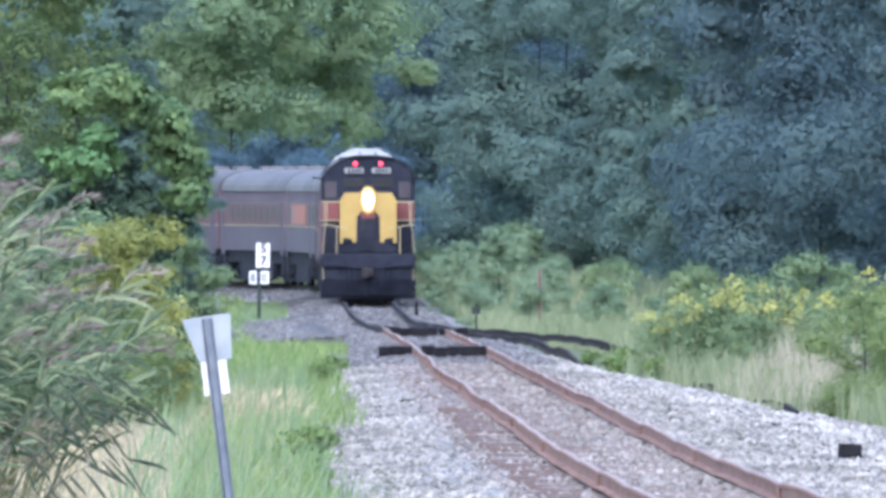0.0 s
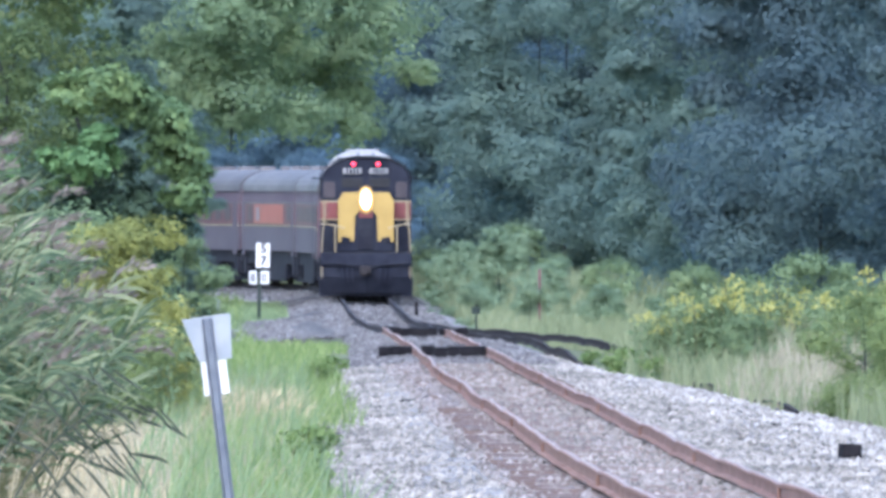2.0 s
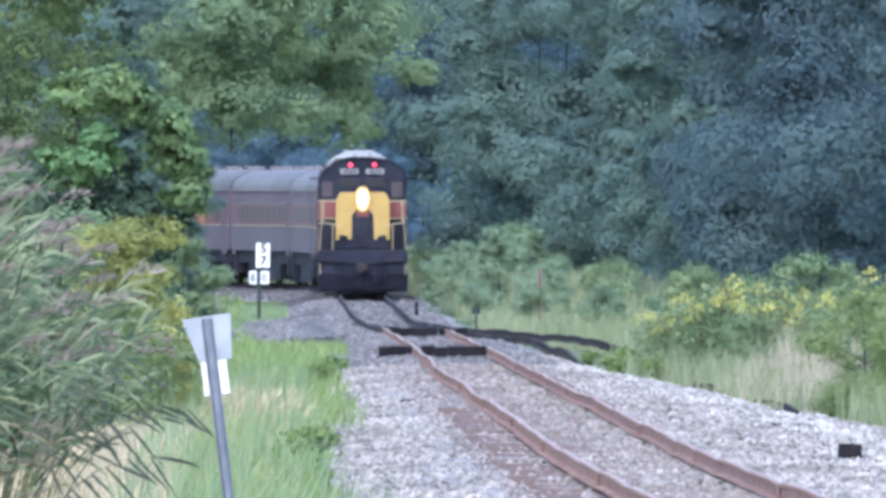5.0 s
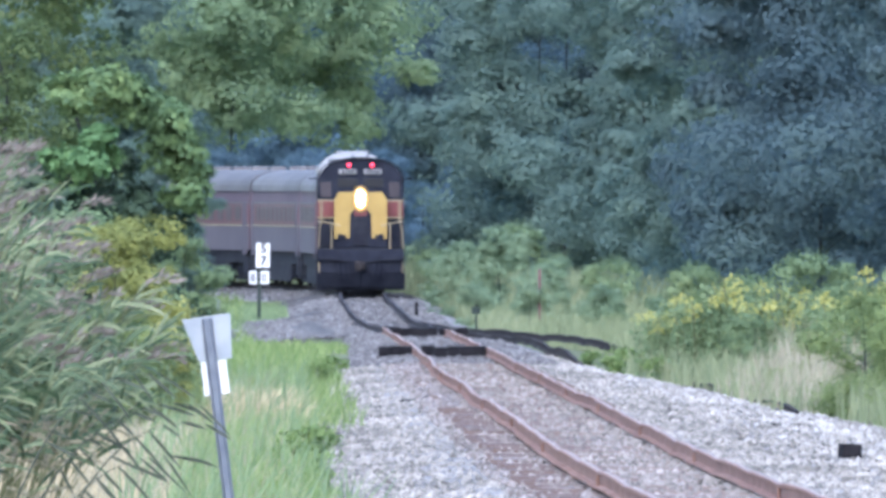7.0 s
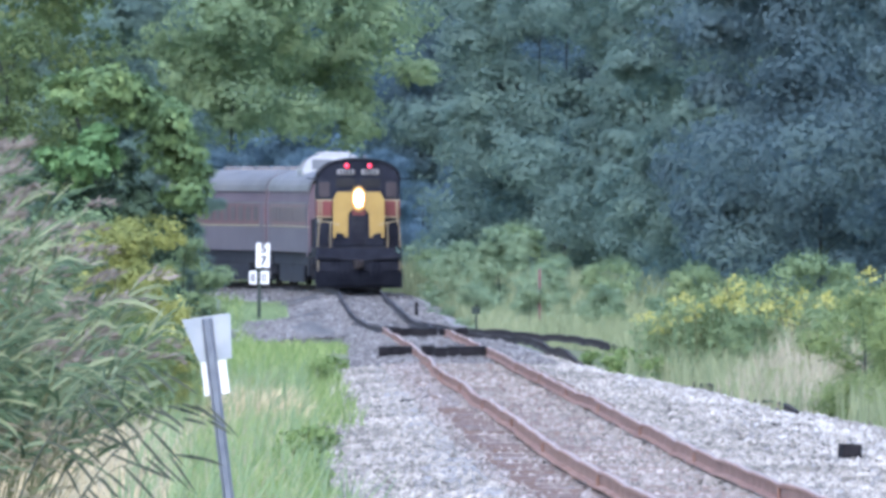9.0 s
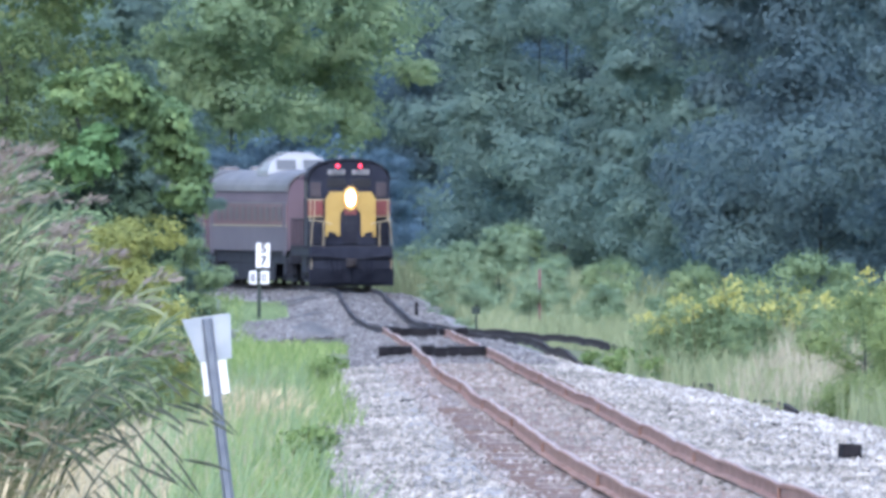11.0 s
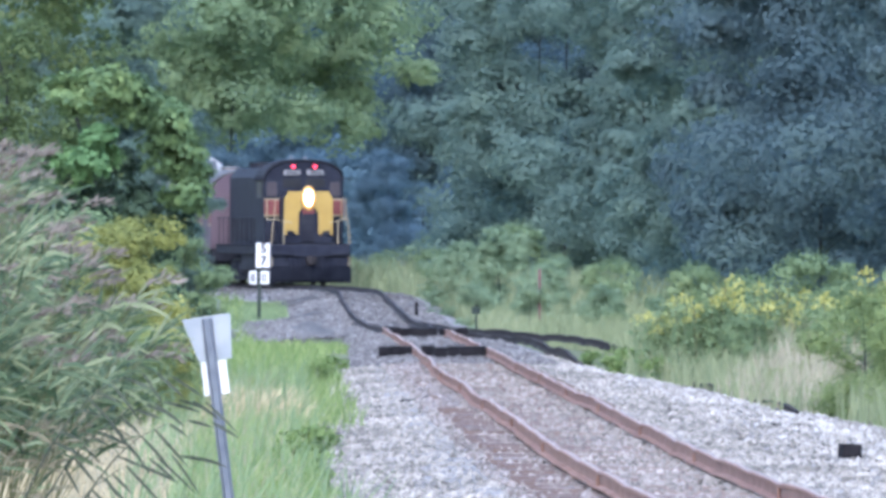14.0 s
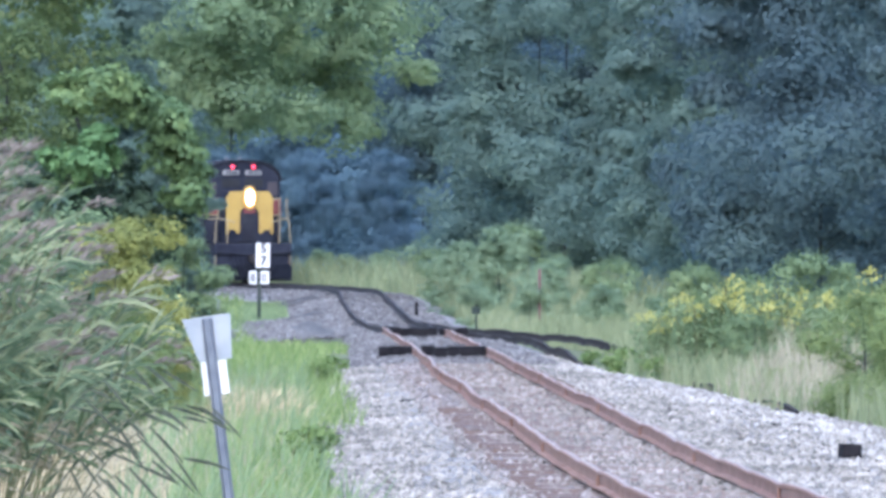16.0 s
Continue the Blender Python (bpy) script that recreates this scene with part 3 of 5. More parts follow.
    # glowing amber shell added to imitate the glare halo of the lamp
    bm = bmesh.new()
    bmesh.ops.create_uvsphere(bm, u_segments=24, v_segments=14, radius=1, matrix=Matrix.Translation((0, 0.93, 3.20)) @ Matrix.Diagonal((0.20, 0.05, 0.36, 1)))
    part("headlight_halo", bm, M_HALO, loco, "amber glowing shell added as the headlight's glare halo", True)
    bm = bmesh.new()
    bmesh.ops.create_uvsphere(bm, u_segments=24, v_segments=14, radius=1, matrix=Matrix.Translation((0, 0.91, 3.20)) @ Matrix.Diagonal((0.14, 0.07, 0.27, 1)))
    part("headlight", bm, M_LAMP, loco, "lit warm white headlight", True)
    # cab with rounded roof
    cab = [(-1.47, 1.52), (1.47, 1.52)] + roof_outline(2.94, 3.60, 4.57, 14, 2.6)
    part("cab", extruded(cab, 2.35, 4.9, 0.04), M_BLACK, loco)
    roof = roof_outline(3.00, 3.80, 4.63, 14, 2.4)
    inner = roof_outline(2.92, 3.80, 4.57, 14, 2.5)[::-1]
    part("cab_roof", extruded(roof + inner, 2.25, 4.9), M_BLACK_DIRTY, loco, "dusty dark cab roof edge")
    for sd in (-1, 1):
        # lighter pane colour stands for a dim reflection in the front windows
        part("front_window", boxed((sd * 1.17 - 0.20, 2.315, 3.26), (sd * 1.17 + 0.17, 2.345, 3.78), 0.012), M_HAZED_PANE, loco, "side front window, its dim reflection put into the glass colour")
        part("windshield", boxed((sd * 0.44 - 0.34, 2.315, 3.60), (sd * 0.44 + 0.34, 2.345, 3.90), 0.012), M_WINDOW, loco)
        board = part("number_board", boxed((sd * 0.43 - 0.31, 2.26, 4.04), (sd * 0.43 + 0.29, 2.34, 4.22), 0.015), M_BOARD, loco, "grey-white number board")
        number_bars("number_marks", board, sd * 0.43, 2.258, 4.13, 0.46, 0.11, 4)
        bm = bmesh.new()
        rod(bm, (sd * 0.40, 2.32, 4.35), (sd * 0.40, 2.18, 4.35), 0.10, 14)
        lamp = part("marker_housing", bm, M_BLACK, loco)
        bm = bmesh.new()
        bmesh.ops.create_uvsphere(bm, u_segments=14, v_segments=8, radius=0.075, matrix=Matrix.Translation((sd * 0.40, 2.18, 4.35)))
        part("marker_light", bm, M_MARKER, lamp, "lit red marker light", True)
        # side window and its frame
        part("side_window", boxed((sd * 1.475 - 0.012, 2.9, 3.2), (sd * 1.475 + 0.012, 4.4, 3.85), 0.004), M_WINDOW, loco)
        # red panels beside the nose with cream rails
        part("side_panel", boxed((sd * 1.19 - 0.28, 2.28, 2.58), (sd * 1.19 + 0.28, 2.34, 3.12), 0.01), M_RED, loco, "red panel with cream edges")
        part("panel_edge", boxed((sd * 1.19 - 0.29, 2.265, 3.12), (sd * 1.19 + 0.29, 2.345, 3.17), 0.006), M_CREAM, loco)
        part("panel_edge", boxed((sd * 1.19 - 0.29, 2.265, 2.53), (sd * 1.19 + 0.29, 2.345, 2.58), 0.006), M_CREAM, loco)
        # handrails
        part("handrail", piped([(sd * 1.42, 0.42, 0.55), (sd * 1.44, 0.40, 1.55), (sd * 1.40, 0.42, 2.20), (sd * 1.32, 0.45, 2.52), (sd * 1.30, 0.45, 3.18)], 0.021, 6), M_CREAM, loco)
        part("handrail", piped([(sd * 1.38, 2.2, 3.15), (sd * 1.38, 2.2, 2.45), (sd * 1.45, 1.4, 2.40), (sd * 1.30, 0.45, 2.42)], 0.024, 6), M_CREAM, loco)
        part("grab_iron", piped([(sd * 1.0, 0.30, 2.36), (sd * 1.0, 0.30, 1.5)], 0.022, 6), M_CREAM, loco)
        part("end_rail", piped([(sd * 1.30, 0.45, 2.42), (sd * 0.98, 0.32, 2.36), (sd * 0.70, 0.30, 2.28)], 0.022, 6), M_CREAM, loco)
        part("sunshade", boxed((sd * 1.47 + sd * 0.02, 2.9, 3.88), (sd * 1.47 + sd * 0.30, 4.4, 3.92), 0.008), M_BLACK, loco)
        part("horn_bell", rod(bmesh.new(), (sd * 0.25, 4.4, 4.68), (sd * 0.25, 4.0, 4.68), 0.03, 10, 0.06), M_STEEL, loco)
    # long hood with doors, stripe and fans
    hood = [(-0.92, 1.46), (0.92, 1.46), (0.92, 3.95), (0.66, 4.32), (-0.66, 4.32), (-0.92, 3.95)]
    part("long_hood", extruded(hood, 4.9, 16.7, 0.03), M_BLACK, loco)
    for sd in (-1, 1):
        for k in range(9):
            part("hood_door", boxed((sd * 0.925 - 0.012, 5.2 + k * 1.25, 1.62), (sd * 0.925 + 0.012, 6.3 + k * 1.25, 2.48), 0.006), M_BLACK_DIRTY, loco)
            part("stanchion", rod(bmesh.new(), (sd * 1.42, 5.2 + k * 1.35, 1.42), (sd * 1.42, 5.2 + k * 1.35, 2.45), 0.02, 6), M_BLACK_DIRTY, loco)
        part("walkway", boxed((sd * 1.18 - 0.27, 4.9, 1.42), (sd * 1.18 + 0.27, 16.9, 1.47), 0.01), M_BLACK_DIRTY, loco)
        part("side_handrail", rod(bmesh.new(), (sd * 1.42, 4.9, 2.45), (sd * 1.42, 16.4, 2.45), 0.02, 6), M_BLACK_DIRTY, loco)
    for k in range(3):
        part("roof_fan", rod(bmesh.new(), (0, 8.5 + k * 2.4, 4.30), (0, 8.5 + k * 2.4, 4.52), 0.62, 24), M_BLACK_DIRTY, loco)
    part("exhaust_stack", boxed((-0.25, 7.0, 4.3), (0.25, 7.5, 4.6), 0.03), M_BLACK_DIRTY, loco)
    part("fuel_tank", extruded([(-1.3, 0.55), (-1.0, 0.32), (1.0, 0.32), (1.3, 0.55), (1.3, 1.12), (-1.3, 1.12)], 6.6, 10.6, 0.04), M_BLACK_DIRTY, loco)
    axles = truck(loco, 4.0, 2.74) + truck(loco, 13.2, 2.74)
    return loco, axles


def build_coach(kind, n):
    label = {"dome": "grey passenger dome car with pale glazed roof dome", "plain": "brownish grey passenger coach with faded maroon window band",
             "bright": "brownish grey passenger coach with a bright orange-red panel"}[kind]
    car = tagged(new("passenger_coach"), label, "rail coach", "coaches of the train")
    body = [(-1.50, 1.28), (1.50, 1.28), (1.52, 2.0), (1.52, 3.1)] + roof_outline(3.0, 3.12, 4.18, 14, 2.5)[1:-1] + [(-1.52, 3.1), (-1.52, 2.0)]
    part("body", extruded(body, 0.3, n - 0.3, 0.04), M_COACH, car)
    roof = roof_outline(3.06, 3.45, 4.24, 14, 2.4)
    part("roof", extruded(roof + roof_outline(2.98, 3.45, 4.17, 14, 2.4)[::-1], 0.28, n - 0.28), M_ROOF, car, "pale dusty roof")
    for sd in (-1, 1):
        part("lower_side", boxed((sd * 1.525 - 0.012, 0.32, 1.26), (sd * 1.525 + 0.012, n - 0.32, 2.14), 0.004), M_COACH_LOW, car, "dull grey lower side")
        part("window_band", boxed((sd * 1.523 - 0.012, 0.32, 2.24), (sd * 1.523 + 0.012, n - 0.32, 2.98), 0.004), M_MAROON, car, "faded maroon window band")
        for z in (2.16, 2.99):
            part("side_stripe", boxed((sd * 1.53 - 0.012, 0.31, z), (sd * 1.53 + 0.012, n - 0.31, z + 0.06), 0.004), M_CREAM if z < 2.5 else M_ROOF, car)
        for k in range(round((n - 4.2) / 1.95)):
            y = 2.6 + k * 1.95
            if kind == "bright" and 4.2 < y < 17.4:
                continue
            w = part("window", boxed((sd * 1.53 - 0.015, y - 0.62, 2.36), (sd * 1.53 + 0.015, y + 0.62, 2.90), 0.02), M_HAZED_PANE, car)
        if kind == "bright":
            part("bright_panel", boxed((sd * 1.536 - 0.012, 4.8, 2.26), (sd * 1.536 + 0.012, 16.4, 2.97), 0.004), M_ORANGE, car, "bright orange-red side panel")
            # opaque pale metal colour takes the place of a bright window reflection
            part("panel_window", boxed((sd * 1.545 - 0.012, 14.2, 2.36), (sd * 1.545 + 0.012, 15.4, 2.86), 0.02), M_SILVER, car, "window coloured pale for its reflection")
        for y in (1.15, n - 1.15):
            part("vestibule_door", boxed((sd * 1.53 - 0.02, y - 0.42, 1.1), (sd * 1.53 + 0.02, y + 0.42, 3.05), 0.02), M_COACH_LOW, car)
            part("steps", boxed((sd * 1.30 - 0.2, y - 0.4, 0.42), (sd * 1.30 + 0.2, y + 0.4, 1.04), 0.03), M_BLACK_DIRTY, car)
        part("skirt", boxed((sd * 1.35 - 0.03, 5.4, 0.18), (sd * 1.35 + 0.03, n - 5.4, 1.05), 0.02), M_BLACK_DIRTY, car)
    for y in (0.0, n):
        bm = bmesh.new()
        lo, hi = (0.0, 0.32) if y == 0 else (n - 0.32, n)
        box(bm, (-0.62, lo, 1.1), (-0.42, hi, 3.35), 0.04)
        box(bm, (0.42, lo, 1.1), (0.62, hi, 3.35), 0.04)
        box(bm, (-0.62, lo, 3.2), (0.62, hi, 3.45), 0.04)
        part("diaphragm", bm, M_BLACK_DIRTY, car)
        part("coupler", boxed((-0.14, lo - 0.25, 0.78), (0.14, hi + 0.25, 1.02), 0.04), M_WHEEL, car)
    part("underframe", boxed((-1.40, 0.4, 0.80), (1.40, n - 0.4, 1.285), 0.03), M_BLACK_DIRTY, car)
    for y0, y1 in ((n * 0.245, n * 0.41), (n * 0.415, n * 0.58), (n * 0.585, n * 0.755)):
        part("equipment_box", boxed((-1.36, y0, 0.30), (1.36, y1, 0.80), 0.04), M_BLACK_DIRTY, car)
    for k in range(5):
        if kind != "dome" or k in (0, 4):
            part("roof_vent", boxed((-0.3, n * 0.12 + k * n * 0.185, 4.2), (0.3, n * 0.12 + 0.8 + k * n * 0.185, 4.36), 0.04), M_ROOF, car)
    if kind == "dome":
        a, b = 9.4, 12.6

        def sloped(bm):
            for v in bm.verts:
                g = min(1.0, max(0.0, (v.co.z - 4.10) / 0.75))
                if v.co.y < a + 0.6:
                    v.co.y += 0.5 * g
                elif v.co.y > b - 0.6:
                    v.co.y -= 0.5 * g
            return bm

        part("dome_glazing", sloped(extruded(roof_outline(2.32, 4.08, 4.80, 14, 2.1), a, b, 0.04)), M_DOMEGLASS, car, "dim reflecting dome glazing")
        rim = roof_outline(2.42, 4.06, 4.87, 14, 2.1) + roof_outline(2.26, 4.06, 4.77, 14, 2.1)[::-1]
        for y in (a, (a + b) / 2, b):
            part("dome_rib", sloped(extruded(rim, y - 0.10, y + 0.10)), M_SILVER, car, "pale metal rib")
        for sd in (-1, 1):
            part("dome_sill", boxed((sd * 1.15 - 0.08, a - 0.1, 4.0), (sd * 1.15 + 0.08, b + 0.1, 4.24), 0.03), M_SILVER, car)
        part("dome_crown", boxed((-0.55, a + 0.4, 4.76), (0.55, b - 0.4, 4.875), 0.03), M_SILVER, car, "pale metal dome roof")
        part("dome_bulkhead", sloped(extruded(roof_outline(2.36, 4.08, 4.83, 14, 2.1), a - 0.16, a - 0.11)), M_SILVER, car, "pale metal dome end")
        for x in (-0.5, 0.5):
            part("dome_end_window", sloped(boxed((x - 0.36, a - 0.18, 4.24), (x + 0.36, a - 0.165, 4.60))), M_DOMEGLASS, car)
    axles = truck(car, 3.4) + truck(car, n - 3.4)
    return car, axles, n


SPEED = 8.4
START = 690.67


def place_on_line(front, overhang, base):
    """The pose of a vehicle whose front end stands at that run of the line."""
    p, q = line(front + overhang), line(front + overhang + base)
    h = (q - p).normalized()
    o = p - h * overhang
    rz = math.atan2(-h.x, h.y)
    return Matrix.Translation(o) @ Matrix.Rotation(rz, 4, "Z") @ Matrix.Rotation(math.asin(h.z), 4, "X")


# ---- plants ----
def leaf_arrays(rng, c, size, droop=0.5, long=1.0, facing=None):
    """Folded leaves at the centres c, lying across the facing directions if given: vertices and triangles."""
    n = len(c)
    d = rng.normal(0, 1, (n, 3))
    d[:, 2] -= droop
    if facing is not None:
        d -= (d * facing).sum(1)[:, None] * facing
    d /= np.linalg.norm(d, axis=1)[:, None]
    u = rng.normal(0, 1, (n, 3)) if facing is None else np.cross(facing, d)
    u -= (u * d).sum(1)[:, None] * d
    u /= np.linalg.norm(u, axis=1)[:, None]
    w = np.cross(d, u)
    s = (size * (0.6 + 0.8 * rng.random(n)))[:, None]
    tip, side, fold = d * s * long, u * s * 0.42, w * s * 0.12
    mid = c + tip * 0.45
    v = np.stack([c, mid + side + fold, c + tip, mid - side + fold], 1).reshape(-1, 3)
    i = (np.arange(n) * 4)[:, None]
    f = np.concatenate([i + [[0, 1, 2]], i + [[0, 2, 3]]])
    return v, f


def bough_domes(rng, centres, radii, count, flat=0.62, sprays=34, tuft=0.26):
    """Leaf centres in tufts over the tops and flanks of domed boughs, and the way each leaf faces."""
    m = len(centres) * sprays
    k = np.repeat(np.arange(len(centres)), sprays)
    d = rng.normal(0, 1, (m, 3))
    d[:, 2] += 0.35
    d /= np.linalg.norm(d, axis=1)[:, None]
    r = radii[k][:, None] * (0.70 + 0.42 * rng.random((m, 1)))
    hub = centres[k] + d * r * np.array([1, 1, flat])
    j = rng.integers(0, m, count)
    e = rng.normal(0, 1, (count, 3))
    e /= np.linalg.norm(e, axis=1)[:, None]
    pts = hub[j] + e * (radii[k[j]] * tuft * rng.random(count) ** 0.5)[:, None] * np.array([1, 1, 0.7])
    face = d[j] * 1.0 + e * 0.45 + np.array([0, 0, 0.35]) + rng.normal(0, 0.26, (count, 3))
    return pts, face / np.linalg.norm(face, axis=1)[:, None]


def limb_tubes(paths, seg=6):
    """Tapered tubes along paths of (point, radius)."""
    vs, fs, base = [], [], 0
    for path in paths:
        for p, r in path:
            for a in range(seg):
                t = 2 * math.pi * a / seg
                vs.append((p[0] + r * math.cos(t), p[1] + r * math.sin(t), p[2]))
        for i in range(len(path) - 1):
            for a in range(seg):
                b = (a + 1) % seg
                fs.append((base + i * seg + a, base + i * seg + b, base + (i + 1) * seg + b, base + (i + 1) * seg + a))
        base += len(path) * seg
    return vs, fs


def tree(name, seed, height, radius, leaves, leaf, material, label, low=0.12, boughs=46, trunk=0.2, bough_size=0.30, category="tree", tuft=0.40):
    rng = np.random.default_rng(seed)
    thing = tagged(new(name), label, category)
    z = height * (low + (1 - low) * rng.random(boughs) ** 0.9)
    f = (z / height - low) / (1 - low)
    reach = radius * np.sqrt(np.clip(1 - (np.abs(f - 0.42) / 0.62) ** 2.2, 0.05, 1)) * (0.12 + 0.95 * rng.random(boughs) ** 0.7)
    a = rng.random(boughs) * 6.283
    cen = np.stack([reach * np.cos(a), reach * np.sin(a), z], 1)
    rad = radius * bough_size * (0.6 + 0.8 * rng.random(boughs))
    tip = np.array([rng.normal(0, 0.1 * radius), rng.normal(0, 0.1 * radius), height * 0.9])

    def stem(h):
        g = h / (height * 0.9)
        return np.array([tip[0] * g * g, tip[1] * g * g, h])

    paths = [[(stem(height * 0.9 * t), trunk * (1.25 if t == 0 else 1) * (1 - 0.88 * t)) for t in np.linspace(0, 1, 8)]]
    for c in cen:
        h0 = max(0.05 * height, min(c[2] - 0.35 * np.hypot(c[0], c[1]), height * 0.85))
        p0 = stem(h0)
        r0 = trunk * 0.34 * (1 - 0.7 * h0 / height)
        mid = (p0 + c) / 2 + np.array([0, 0, 0.08 * radius])
        paths.append([(p0, r0), (mid, r0 * 0.65), (c, r0 * 0.2)])
    v, fc = limb_tubes(paths[:1])
    t = raw_mesh("trunk", v, fc, M_BARK, True)
    t.parent = thing
    v, fc = limb_tubes(paths[1:], 5)
    t = raw_mesh("branchwork", v, fc, M_BARK, True)
    t.parent = thing
    tagged(t, kind="stuff")
    pts, face = bough_domes(rng, cen, rad, leaves, tuft=tuft)
    pts[:, 2] = np.maximum(pts[:, 2], 0.05)
    v, fc = leaf_arrays(rng, pts, leaf, facing=face)
    t = raw_mesh("crown", v, fc, material)
    t.parent = thing
    tagged(t, kind="stuff")
    return thing


def vine_tree(seed, x0, y0):
    """A small tree whose vines hang over in an arch, with a bright clump before it."""
    rng = np.random.default_rng(seed)
    thing = tagged(new("vine_covered_tree"), "small tree draped in an arch of bright green vines", "tree")
    thing.matrix_basis = pose(x0, y0, float(ground_height(np.float64(x0), np.float64(y0))) - 0.05)
    t = np.linspace(0, 1, 26)
    arch = np.stack([-0.75 + 2.15 * np.sin(1.5 * t), rng.normal(0, 0.35, 26), 5.35 - 2.1 * (1 - np.cos(1.5 * t)) * t], 1) + rng.normal(0, 0.09, (26, 3))
    fall = np.stack([-1.3 + 2.6 * rng.random(54), rng.normal(0.7, 0.3, 54), 0.6 + 3.5 * rng.random(54)], 1)
    core = np.stack([rng.normal(-0.2, 0.5, 26), 0.9 + rng.normal(0, 0.35, 26), 0.6 + 3.6 * rng.random(26)], 1)
    clump = np.stack([-0.62 + rng.normal(0, 0.34, 12), -0.75 + rng.normal(0, 0.2, 12), 4.30 + rng.normal(0, 0.30, 12)], 1)
    paths = [[((0, 1.3, 0), 0.13), ((0.05, 1.3, 2.2), 0.10), ((-0.2, 1.2, 4.0), 0.06), ((-0.6, 0.8, 5.1), 0.02)]]
    v, f = limb_tubes(paths)
    raw_mesh("trunk", v, f, M_BARK, True).parent = thing
    limbs = [[((-0.1, 0.6, c[2] * 0.7), 0.03), (tuple((c + np.array([-0.1, 0.6, c[2] * 0.75])) / 2), 0.02), (tuple(c), 0.008)] for c in core[::2]]
    v, f = limb_tubes(limbs, 5)
    tagged(raw_mesh("branchwork", v, f, M_BARK, True), kind="stuff").parent = thing
    # foliage behind the arch is coloured dark in place of its shade
    for name, cen, rad, n, mat in (("vine_arch", arch, 0.34, 13000, M_VINE), ("inner_foliage", fall, 0.34, 14000, M_LEAF_SHADE), ("crown", core, 0.42, 9000, M_LEAF_SHADE), ("bright_clump", clump, 0.24, 3600, M_LEAF_BRIGHT)):
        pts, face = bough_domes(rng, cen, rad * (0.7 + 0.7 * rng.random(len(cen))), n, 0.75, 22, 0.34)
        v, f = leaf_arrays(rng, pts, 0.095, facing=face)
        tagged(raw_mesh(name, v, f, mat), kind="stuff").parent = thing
    return thing


def stand(thing, x, y, turn=0.0, size=1.0, high=None):
    z = float(ground_height(np.float64(x), np.float64(y))) - 0.06
    return Matrix.Translation((x, y, z)) @ Matrix.Rotation(radians(turn), 4, "Z") @ Matrix.Diagonal((size, size, high or size, 1))


def plant(first, spots):
    """Stands the first tree on the first spot and copies of it on the rest."""
    made = []
    for i, (x, y, turn, size, *high) in enumerate(spots):
        m = stand(first, x, y, turn, size, *high)
        if i:
            c = copy_thing(first, m)
            c.matrix_basis = m
            made.append(c)
        else:
            keep = m
    first.matrix_basis = keep
    return [first] + made


def blades(name, rng, x, y, z, height, width, lean, material, label, category="grass", spread=0.35):
    """Grass as bent, tapered blades of four triangles each."""
    n = len(x)
    h = height * (0.55 + 0.75 * rng.random(n))
    a = rng.random(n) * 6.283
    bx, by = np.cos(a) * spread * h + lean * h, np.sin(a) * spread * h
    w = width * (0.6 + 0.8 * rng.random(n))
    t = rng.random(n) * 3.14
    wx, wy = np.cos(t) * w, np.sin(t) * w * 0.5
    p0 = np.stack([x, y, z], 1)
    p1 = p0 + np.stack([bx * 0.3, by * 0.3, h * 0.55], 1)
    p2 = p0 + np.stack([bx, by, h], 1)
    s = np.stack([wx, wy, 0 * wx], 1)
    v = np.stack([p0 - s, p0 + s, p1 - s * 0.8, p1 + s * 0.8, p2], 1).reshape(-1, 3)
    i = (np.arange(n) * 5)[:, None]
    f = np.concatenate([i + [[0, 1, 3]], i + [[0, 3, 2]], i + [[2, 3, 4]]])
    ob = raw_mesh(name, v, f, material)
    return tagged(ob, label, category, kind="stuff")


def band(rng, n, y0, y1, left, right, power=1.0):
    """Random spots at distances y0 to y1, at offsets left to right of the line."""
    y = y0 + (y1 - y0) * rng.random(n) ** power
    x = line_x(y) + left + (right - left) * rng.random(n)
    return x, y, ground_height(x, y) + 0.02


